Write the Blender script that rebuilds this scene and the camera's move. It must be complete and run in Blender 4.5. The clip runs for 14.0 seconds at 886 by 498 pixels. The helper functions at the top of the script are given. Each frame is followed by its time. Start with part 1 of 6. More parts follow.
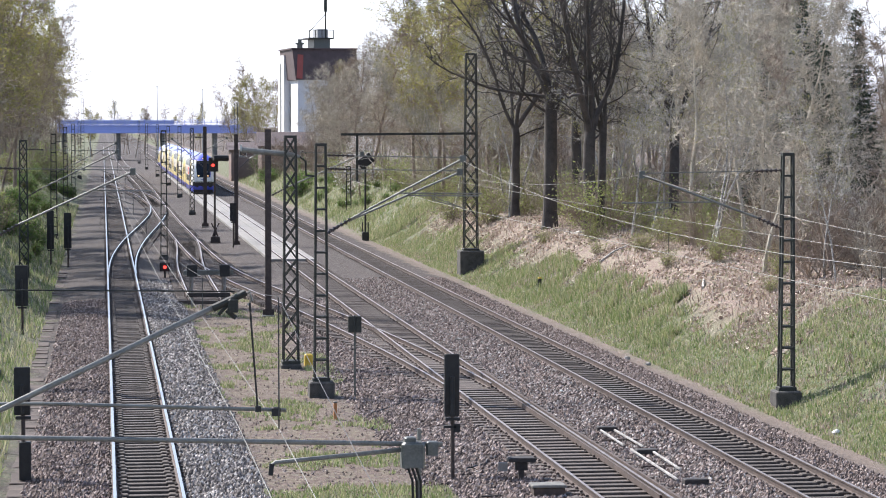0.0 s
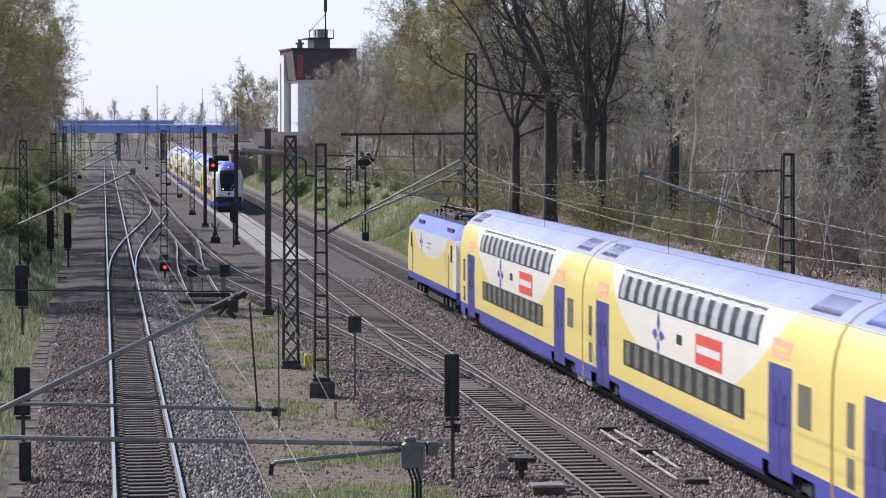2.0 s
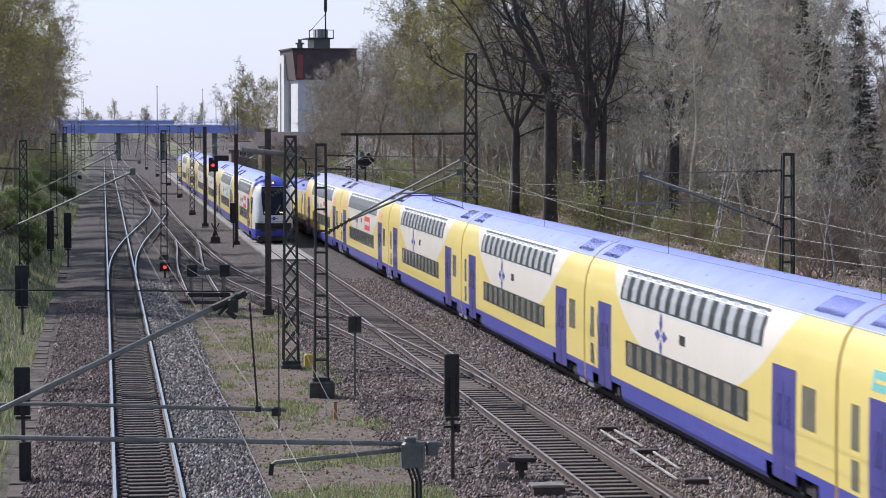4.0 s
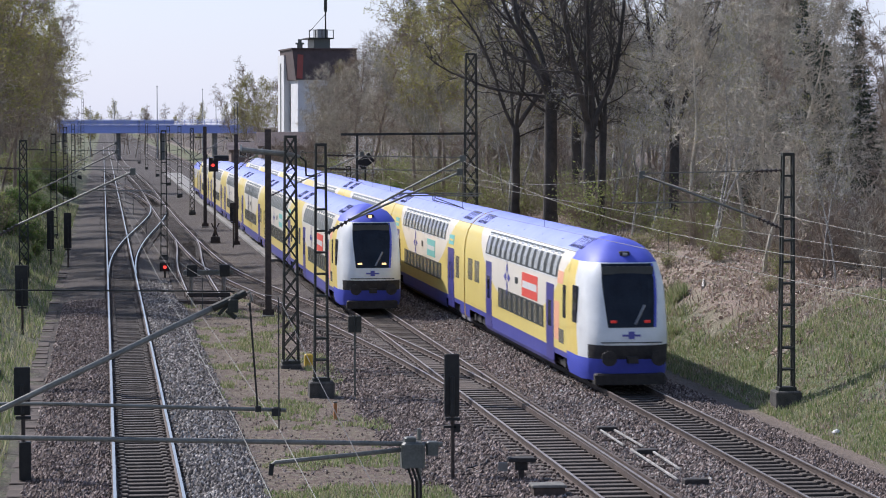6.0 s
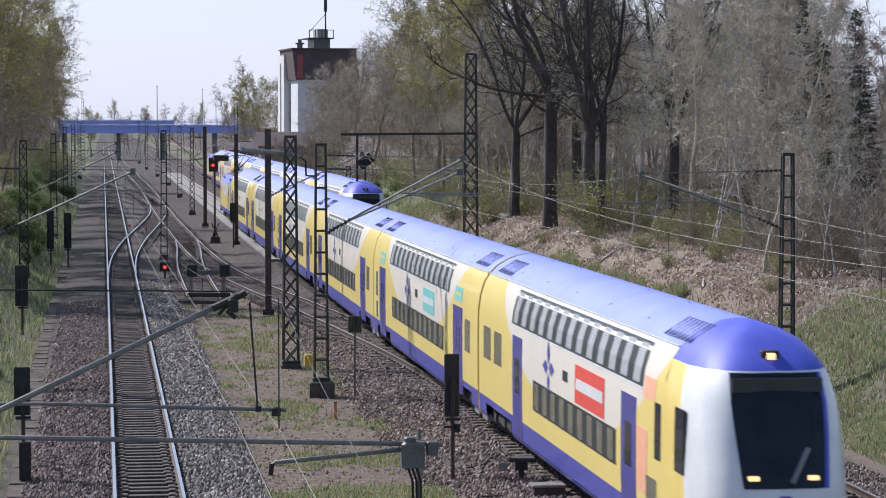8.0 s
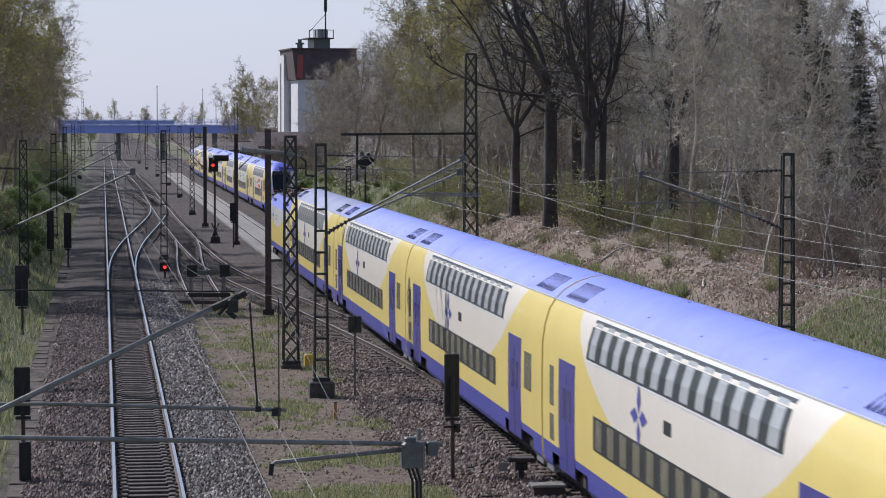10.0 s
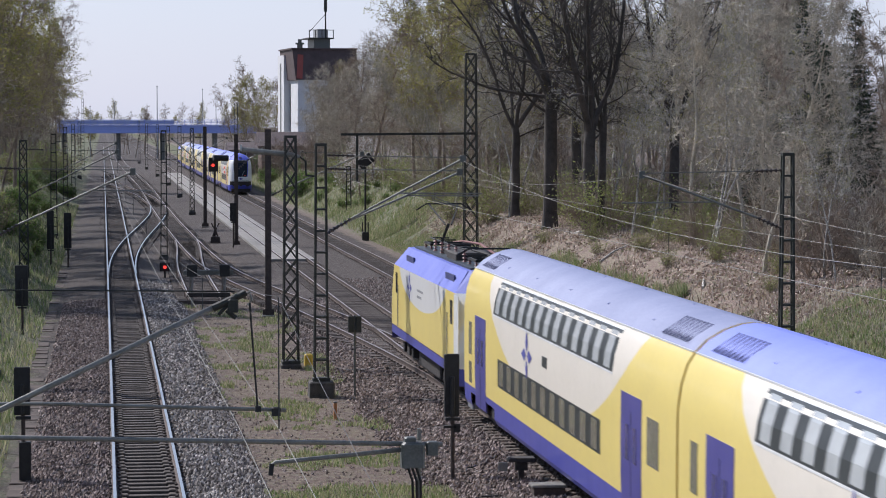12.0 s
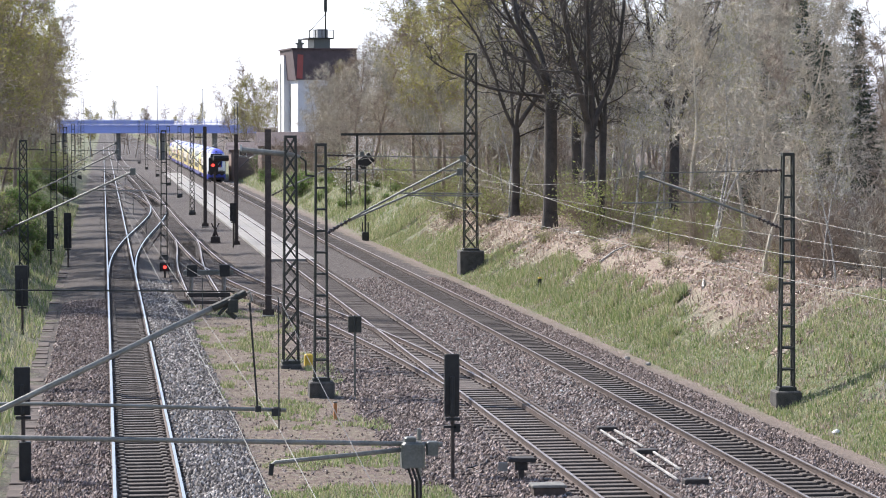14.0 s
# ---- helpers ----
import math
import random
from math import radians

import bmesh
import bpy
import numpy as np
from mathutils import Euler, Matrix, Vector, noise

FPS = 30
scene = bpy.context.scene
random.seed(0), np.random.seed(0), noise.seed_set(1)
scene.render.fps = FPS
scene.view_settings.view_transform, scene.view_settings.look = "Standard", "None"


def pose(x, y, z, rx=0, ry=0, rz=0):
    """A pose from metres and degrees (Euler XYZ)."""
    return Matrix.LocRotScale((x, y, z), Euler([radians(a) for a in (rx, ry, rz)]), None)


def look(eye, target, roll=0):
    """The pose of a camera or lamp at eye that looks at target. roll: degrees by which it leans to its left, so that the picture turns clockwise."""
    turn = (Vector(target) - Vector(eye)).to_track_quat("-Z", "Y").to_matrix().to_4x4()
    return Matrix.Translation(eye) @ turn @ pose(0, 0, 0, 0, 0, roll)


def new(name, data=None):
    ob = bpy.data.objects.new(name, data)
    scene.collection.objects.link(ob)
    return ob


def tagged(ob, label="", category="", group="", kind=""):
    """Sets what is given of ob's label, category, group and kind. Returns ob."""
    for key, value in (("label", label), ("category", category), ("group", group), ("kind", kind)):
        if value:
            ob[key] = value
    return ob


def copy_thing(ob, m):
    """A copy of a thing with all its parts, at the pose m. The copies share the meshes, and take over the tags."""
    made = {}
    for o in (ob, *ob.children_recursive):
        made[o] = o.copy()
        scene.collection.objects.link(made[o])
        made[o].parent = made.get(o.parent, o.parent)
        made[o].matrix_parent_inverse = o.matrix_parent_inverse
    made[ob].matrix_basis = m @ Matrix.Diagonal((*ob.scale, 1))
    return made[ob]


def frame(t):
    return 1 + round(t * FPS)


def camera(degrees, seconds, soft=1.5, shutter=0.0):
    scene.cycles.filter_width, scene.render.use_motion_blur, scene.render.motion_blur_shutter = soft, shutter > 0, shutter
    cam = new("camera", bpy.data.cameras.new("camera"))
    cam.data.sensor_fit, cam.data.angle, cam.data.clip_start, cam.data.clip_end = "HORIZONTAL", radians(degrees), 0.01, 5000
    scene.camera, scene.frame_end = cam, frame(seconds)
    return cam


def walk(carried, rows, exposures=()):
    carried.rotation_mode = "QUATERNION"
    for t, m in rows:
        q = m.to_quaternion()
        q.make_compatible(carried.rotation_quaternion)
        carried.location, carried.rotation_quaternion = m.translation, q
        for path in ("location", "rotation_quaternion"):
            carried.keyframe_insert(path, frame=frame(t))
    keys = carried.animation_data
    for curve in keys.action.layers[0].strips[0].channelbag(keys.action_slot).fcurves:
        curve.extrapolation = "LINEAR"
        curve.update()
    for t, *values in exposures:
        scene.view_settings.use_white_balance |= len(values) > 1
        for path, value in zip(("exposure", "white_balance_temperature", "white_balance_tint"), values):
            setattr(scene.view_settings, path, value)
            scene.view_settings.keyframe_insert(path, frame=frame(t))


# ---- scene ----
EYE_H = 8.15
cam = camera(19.94, 14.0, soft=1.0, shutter=0.2)
CAM_POSE = pose(0, 0, EYE_H, 90 - 2.8496, 0, -7.6778)
walk(cam, [(0, CAM_POSE), (14, CAM_POSE)],
     exposures=[(t, e, k, 12 if k > 6100 else 14) for t, e, k in ((0, 0.93, 6200), (1.0, 0.60, 6100), (3.0, 0.24, 5950), (5.5, 0.17, 5950), (6.5, 0.28, 6050), (7.0, 0.53, 6050),
                                              (7.5, 0.52, 6050), (8.0, 0.20, 5950), (8.2, 0.14, 5950), (10.3, -0.15, 5950), (11.5, -0.05, 6000), (12.5, 0.14, 6050),
                                              (13.3, 0.52, 6200), (14, 0.90, 6250))])

# ---------------------------------------------------------------- light
SUN_EL, SUN_AZ = 43.0, 43.0          # azimuth counted from the track's direction towards the left
sky_world = bpy.data.worlds.new("sky")
scene.world = sky_world
sky_world.use_nodes = True
wn = sky_world.node_tree
sky = wn.nodes.new("ShaderNodeTexSky")
sky.sky_type, sky.sun_disc = "NISHITA", False
sky.sun_elevation, sky.sun_rotation = radians(SUN_EL), radians(-SUN_AZ)
sky.air_density, sky.dust_density, sky.ozone_density = 1.0, 0.8, 1.5
wn.nodes["Background"].inputs[1].default_value = 0.12
haze = wn.nodes.new("ShaderNodeMix")         # thin bright haze over the whole sky
haze.data_type = "RGBA"
direction = wn.nodes.new("ShaderNodeTexCoord")
height = wn.nodes.new("ShaderNodeSeparateXYZ")
wn.links.new(direction.outputs["Generated"], height.inputs[0])
thick = wn.nodes.new("ShaderNodeMapRange")   # the haze thins out towards the zenith
thick.interpolation_type = "SMOOTHSTEP"
for i, v in enumerate((-0.1, 0.4, 0.88, 0.04)):
    thick.inputs[i + 1].default_value = v
wn.links.new(height.outputs[2], thick.inputs[0])
wn.links.new(thick.outputs[0], haze.inputs["Factor"])
haze.inputs["B"].default_value = (5.8, 6.0, 7.0, 1)
wn.links.new(sky.outputs[0], haze.inputs["A"])
wn.links.new(haze.outputs["Result"], wn.nodes["Background"].inputs[0])
sun_dir = Vector((-math.sin(radians(SUN_AZ)) * math.cos(radians(SUN_EL)),
                  math.cos(radians(SUN_AZ)) * math.cos(radians(SUN_EL)), math.sin(radians(SUN_EL))))
sun_data = bpy.data.lights.new("sun", "SUN")
sun_data.energy, sun_data.angle, sun_data.color = 5.0, radians(0.55), (1.0, 0.95, 0.88)
sun = new("sun", sun_data)
sun.matrix_world = look(sun_dir * 200, (0, 0, 0))


# ---------------------------------------------------------------- materials
def nodes_of(name):
    m = bpy.data.materials.new(name)
    m.use_nodes = True
    return m, m.node_tree, m.node_tree.nodes["Principled BSDF"]


def add(tree, kind, **inputs):
    n = tree.nodes.new(kind)
    for k, v in inputs.items():
        n.inputs[k.replace("_", " ")].default_value = v
    return n


def noise_tex(tree, scale, detail=4, rough=0.6, coord="Object"):
    tc = tree.nodes.new("ShaderNodeTexCoord")
    n = add(tree, "ShaderNodeTexNoise", Scale=scale, Detail=detail, Roughness=rough)
    tree.links.new(tc.outputs[coord], n.inputs["Vector"])
    return n


def ramp(tree, fac, stops):
    r = tree.nodes.new("ShaderNodeValToRGB")
    while len(r.color_ramp.elements) < len(stops):
        r.color_ramp.elements.new(0.5)
    for e, (p, c) in zip(r.color_ramp.elements, stops):
        e.position, e.color = p, (*c, 1)
    tree.links.new(fac, r.inputs[0])
    return r


def mixed(tree, fac, a, b, blend="MIX"):
    n = tree.nodes.new("ShaderNodeMix")
    n.data_type, n.blend_type = "RGBA", blend
    for sock, v in ((n.inputs["Factor"], fac), (n.inputs["A"], a), (n.inputs["B"], b)):
        if isinstance(v, (int, float)):
            sock.default_value = v
        elif isinstance(v, tuple):
            sock.default_value = (*v, 1)
        else:
            tree.links.new(v, sock)
    return n.outputs["Result"]


def maths(tree, op, a, b=0.0):
    n = tree.nodes.new("ShaderNodeMath")
    n.operation = op
    for sock, v in ((n.inputs[0], a), (n.inputs[1], b)):
        if isinstance(v, (int, float)):
            sock.default_value = v
        else:
            tree.links.new(v, sock)
    return n.outputs[0]


def bump(tree, bsdf, height, strength=0.5, distance=0.02):
    b = add(tree, "ShaderNodeBump", Strength=strength, Distance=distance)
    tree.links.new(height, b.inputs["Height"])
    tree.links.new(b.outputs[0], bsdf.inputs["Normal"])


def plain(name, dark, light, rough=0.6, metal=0.0, scale=6.0, fine=60.0, bumpy=0.2, by_object=0.0, coat=0.0):
    """Two tones mixed by coarse and fine grain, with slight relief."""
    m, t, b = nodes_of(name)
    big, small = noise_tex(t, scale), noise_tex(t, fine, 3)
    f = maths(t, "MULTIPLY_ADD", big.outputs[0], 0.6)
    f.node.inputs[2].default_value = 0.0
    g = maths(t, "ADD", f, maths(t, "MULTIPLY", small.outputs[0], 0.4))
    col = ramp(t, g, [(0.35, dark), (0.65, light)]).outputs[0]
    if by_object:
        info = t.nodes.new("ShaderNodeObjectInfo")
        col = mixed(t, maths(t, "MULTIPLY", info.outputs["Random"], by_object), col, dark)
    t.links.new(col, b.inputs["Base Color"])
    b.inputs["Roughness"].default_value, b.inputs["Metallic"].default_value = rough, metal
    b.inputs["Coat Weight"].default_value = coat
    if bumpy:
        bump(t, b, g, bumpy, 0.01)
    return m


def island(name, tones, rough=0.7, translucent=0.0):
    """One tone a piece: for leaves, grass blades and chips."""
    m, t, b = nodes_of(name)
    geo = t.nodes.new("ShaderNodeNewGeometry")
    n = len(tones)
    r = ramp(t, geo.outputs["Random Per Island"], [(i / max(1, n - 1), c) for i, c in enumerate(tones)])
    t.links.new(r.outputs[0], b.inputs["Base Color"])
    b.inputs["Roughness"].default_value = rough
    if translucent:
        out = t.nodes["Material Output"]
        tr = t.nodes.new("ShaderNodeBsdfTranslucent")
        t.links.new(r.outputs[0], tr.inputs[0])
        mx = add(t, "ShaderNodeMixShader", Fac=translucent)
        t.links.new(b.outputs[0], mx.inputs[1])
        t.links.new(tr.outputs[0], mx.inputs[2])
        t.links.new(mx.outputs[0], out.inputs[0])
    return m


def livery(name, y0, z0, a, b_, inside, outside):
    """Coach paint: a large disc of one colour on another, in the shell's own metres."""
    m, t, b = nodes_of(name)
    tc = t.nodes.new("ShaderNodeTexCoord")
    s = t.nodes.new("ShaderNodeSeparateXYZ")
    t.links.new(tc.outputs["Object"], s.inputs[0])
    dy = maths(t, "DIVIDE", maths(t, "SUBTRACT", s.outputs[1], y0), a)
    dz = maths(t, "DIVIDE", maths(t, "SUBTRACT", s.outputs[2], z0), b_)
    r2 = maths(t, "ADD", maths(t, "MULTIPLY", dy, dy), maths(t, "MULTIPLY", dz, dz))
    inner = maths(t, "LESS_THAN", r2, 1.0)
    dirt = noise_tex(t, 0.8, 5)
    streak = noise_tex(t, 9.0, 3)
    col = mixed(t, inner, outside, inside)
    grime = maths(t, "MULTIPLY", maths(t, "MULTIPLY", dirt.outputs[0], streak.outputs[0]), 0.35)
    col = mixed(t, grime, col, (0.25, 0.21, 0.16))
    t.links.new(col, b.inputs["Base Color"])
    b.inputs["Roughness"].default_value = 0.35
    b.inputs["Coat Weight"].default_value = 0.3
    return m


M_CONCRETE = plain("weathered concrete", (0.09, 0.085, 0.075), (0.24, 0.225, 0.20), 0.85, 0, 3, 50, 0.4)
M_LIGHTSLAB = plain("light concrete slab", (0.18, 0.168, 0.152), (0.29, 0.272, 0.25), 0.85, 0, 0.8, 20, 0.3)
M_SLEEPER = plain("concrete sleeper", (0.048, 0.038, 0.031), (0.125, 0.10, 0.084), 0.9, 0, 3, 40, 0.4, 0.5)
M_WOOD_SLEEPER = plain("tarred timber sleeper", (0.055, 0.043, 0.036), (0.155, 0.122, 0.10), 0.85, 0, 3, 30, 0.5, 0.5)
M_RAIL = plain("rusty rail", (0.05, 0.036, 0.03), (0.115, 0.082, 0.066), 0.75, 0.1, 4, 40, 0.3)
M_RAILTOP = plain("polished railhead", (0.46, 0.45, 0.435), (0.62, 0.61, 0.59), 0.3, 1.0, 2, 20, 0.0)
# Same polish as above; the forest's darker reflection is put into the colour.
M_RAILDIM = plain("railhead dimmed by reflected forest", (0.24, 0.20, 0.175), (0.42, 0.37, 0.34), 0.45, 0.7, 2, 20, 0.0)
M_STEEL = plain("dark green painted steel", (0.014, 0.015, 0.011), (0.042, 0.042, 0.033), 0.65, 0.05, 5, 60, 0.2)
M_BROWNSTEEL = plain("brown rusted steel", (0.03, 0.022, 0.02), (0.08, 0.06, 0.05), 0.7, 0.1, 5, 60, 0.2)
M_FOUND = plain("stained dark concrete", (0.035, 0.032, 0.028), (0.11, 0.10, 0.088), 0.9, 0, 3, 40, 0.4)
M_GALV = plain("galvanised tube", (0.12, 0.117, 0.10), (0.27, 0.262, 0.23), 0.5, 0.2, 5, 60, 0.1)
M_GREYBOX = plain("grey painted casing", (0.07, 0.072, 0.062), (0.15, 0.152, 0.135), 0.5, 0.2, 5, 60, 0.1)
M_WIRE = plain("weathered copper wire", (0.13, 0.125, 0.10), (0.24, 0.225, 0.19), 0.65, 0.1, 5, 60, 0.0)
M_DARKWIRE = plain("dark cable", (0.02, 0.02, 0.02), (0.05, 0.05, 0.05), 0.6, 0, 5, 60, 0.0)
M_BLACK = plain("black enamel", (0.012, 0.0115, 0.011), (0.03, 0.028, 0.026), 0.7, 0, 5, 60, 0.1)
M_INSUL = plain("brown glazed insulator", (0.03, 0.02, 0.018), (0.07, 0.05, 0.04), 0.3, 0, 5, 60, 0.0)
M_YELLOWPAINT = plain("yellow paint", (0.50, 0.32, 0.03), (0.66, 0.46, 0.07), 0.6, 0, 5, 40, 0.1)
M_WHITEPAINT = plain("white paint", (0.42, 0.41, 0.38), (0.66, 0.65, 0.61), 0.6, 0, 4, 40, 0.1)
M_ORANGE = plain("faded orange paint", (0.34, 0.14, 0.05), (0.50, 0.22, 0.08), 0.7, 0, 4, 40, 0.1)
CREAM, YELLOW = (0.88, 0.81, 0.69), (0.88, 0.70, 0.21)
M_SHELL = livery("coach paint", 0.0, 6.5, 11.2, 5.05, CREAM, YELLOW)
M_LOCO = livery("locomotive paint", 0.2, 3.4, 5.9, 1.25, (0.80, 0.79, 0.76), YELLOW)
M_BLUE = plain("blue coach paint", (0.070, 0.075, 0.34), (0.10, 0.105, 0.42), 0.4, 0, 1.5, 30, 0.05, 0, 0.3)
M_ROOF = plain("pale blue roof paint", (0.19, 0.23, 0.64), (0.25, 0.295, 0.74), 0.55, 0, 0.8, 20, 0.05, 0, 0.0)
M_COACHWHITE = plain("white coach paint", (0.70, 0.70, 0.68), (0.82, 0.82, 0.80), 0.35, 0, 2, 30, 0.05, 0, 0.3)
M_COACHYELLOW = plain("yellow coach paint", (0.80, 0.60, 0.16), (0.88, 0.68, 0.21), 0.35, 0, 2, 30, 0.05, 0, 0.3)
M_GLASS = plain("dark window glass", (0.012, 0.014, 0.02), (0.022, 0.026, 0.036), 0.06, 0, 2, 20, 0.0)
M_GLASS.node_tree.nodes["Principled BSDF"].inputs["Specular IOR Level"].default_value = 0.25
# Pale colour of the upper panes stands for curtains and reflected sky.
M_SKYGLASS = plain("window glass coloured by reflected sky", (0.50, 0.52, 0.52), (0.60, 0.62, 0.62), 0.2, 0.2, 2, 20, 0.0)
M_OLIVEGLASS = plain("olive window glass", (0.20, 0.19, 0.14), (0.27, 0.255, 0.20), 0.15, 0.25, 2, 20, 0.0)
M_POST = plain("grey window post", (0.022, 0.026, 0.026), (0.042, 0.048, 0.048), 0.4, 0, 2, 20, 0.0)
M_UNDER = plain("grimy underframe", (0.018, 0.015, 0.014), (0.05, 0.042, 0.038), 0.8, 0, 4, 30, 0.3)
M_GREYMETAL = plain("grey metal", (0.22, 0.22, 0.22), (0.36, 0.36, 0.36), 0.5, 0.4, 4, 30, 0.1)
M_FADEDRED = plain("faded orange-red vinyl", (0.74, 0.33, 0.20), (0.84, 0.46, 0.28), 0.5, 0, 3, 20, 0.0)
M_REDSIGN = plain("red vinyl", (0.62, 0.06, 0.04), (0.70, 0.09, 0.06), 0.5, 0, 4, 30, 0.0)
M_TEALSIGN = plain("teal vinyl", (0.15, 0.45, 0.42), (0.22, 0.52, 0.48), 0.5, 0, 4, 30, 0.0)
# Distance haze is put into this blue by paling it.
M_BRIDGE = plain("blue bridge paint paled by haze", (0.27, 0.33, 0.70), (0.34, 0.40, 0.78), 0.5, 0, 0.5, 8, 0.05)
M_RENDER = plain("white render", (0.60, 0.59, 0.58), (0.72, 0.71, 0.70), 0.85, 0, 0.4, 8, 0.1)
M_TILES = plain("dark roof cladding", (0.06, 0.04, 0.038), (0.11, 0.075, 0.07), 0.7, 0, 0.6, 8, 0.1)
# Sunlit tone of the roof cladding, kept as a colour of its own.
M_LITCLAD = plain("roof cladding reddened by sun", (0.26, 0.06, 0.045), (0.34, 0.085, 0.065), 0.7, 0, 0.6, 8, 0.1)
M_HOUSE = plain("brown brick house wall", (0.16, 0.11, 0.09), (0.26, 0.19, 0.16), 0.9, 0, 0.8, 10, 0.2)
M_BARK_GREY = plain("grey bark", (0.19, 0.165, 0.125), (0.72, 0.635, 0.50), 0.9, 0, 1.5, 25, 0.5, 0.3)
M_BARK_BROWN = plain("brown bark", (0.11, 0.082, 0.062), (0.46, 0.36, 0.275), 0.9, 0, 1.5, 25, 0.5, 0.3)
M_BARK_DARK = plain("dark oak bark", (0.038, 0.033, 0.029), (0.118, 0.098, 0.083), 0.95, 0, 1.5, 20, 0.7, 0.2)
M_BARK_WHITE = plain("birch bark", (0.10, 0.088, 0.075), (0.70, 0.65, 0.58), 0.8, 0, 2.5, 10, 0.3, 0.2)
M_LEAF_YELLOW = island("young yellow-green leaves", [(0.17, 0.18, 0.04), (0.31, 0.29, 0.08), (0.40, 0.35, 0.11)], 0.6, 0.45)
M_LEAF_GREEN = island("fresh green leaves", [(0.065, 0.125, 0.025), (0.125, 0.20, 0.045), (0.20, 0.265, 0.07)], 0.6, 0.45)
M_LEAF_DARK = island("dark green needles", [(0.02, 0.035, 0.018), (0.035, 0.055, 0.028), (0.05, 0.07, 0.035)], 0.7, 0.15)
M_LEAF_FRESH = island("fresh yellow-green shrub leaves", [(0.20, 0.25, 0.06), (0.30, 0.34, 0.10), (0.38, 0.40, 0.15)], 0.6, 0.45)
M_BLOSSOM = island("white blossom", [(0.62, 0.58, 0.54), (0.78, 0.74, 0.70)], 0.6, 0.3)
M_GRASS = island("spring grass", [(0.12, 0.18, 0.055), (0.20, 0.26, 0.09), (0.30, 0.31, 0.15), (0.52, 0.47, 0.32), (0.23, 0.28, 0.11), (0.38, 0.30, 0.20)], 0.7, 0.35)
M_DRYGRASS = island("dry grass and litter", [(0.13, 0.088, 0.066), (0.33, 0.24, 0.19), (0.50, 0.39, 0.32), (0.64, 0.54, 0.46), (0.22, 0.22, 0.10)], 0.8, 0.2)


def glow(name, colour, strength):
    m, t, b = nodes_of(name)
    b.inputs["Base Color"].default_value = (*colour, 1)
    b.inputs["Emission Color"].default_value = (*colour, 1)
    b.inputs["Emission Strength"].default_value = strength
    return m


M_LAMP = glow("lit warm headlamp", (1.0, 0.62, 0.26), 1.3)
M_REDLAMP = glow("lit red lamp", (1.0, 0.06, 0.04), 1.2)


# ---------------------------------------------------------------- mesh helpers
def mesh_from(name, verts, faces, mats, slots=None, smooth=False):
    me = bpy.data.meshes.new(name)
    me.from_pydata([tuple(v) for v in verts], [], faces)
    for m in (mats if isinstance(mats, (list, tuple)) else [mats]):
        me.materials.append(m)
    if slots:
        me.polygons.foreach_set("material_index", slots)
    if smooth:
        me.polygons.foreach_set("use_smooth", [True] * len(me.polygons))
    me.update()
    return me


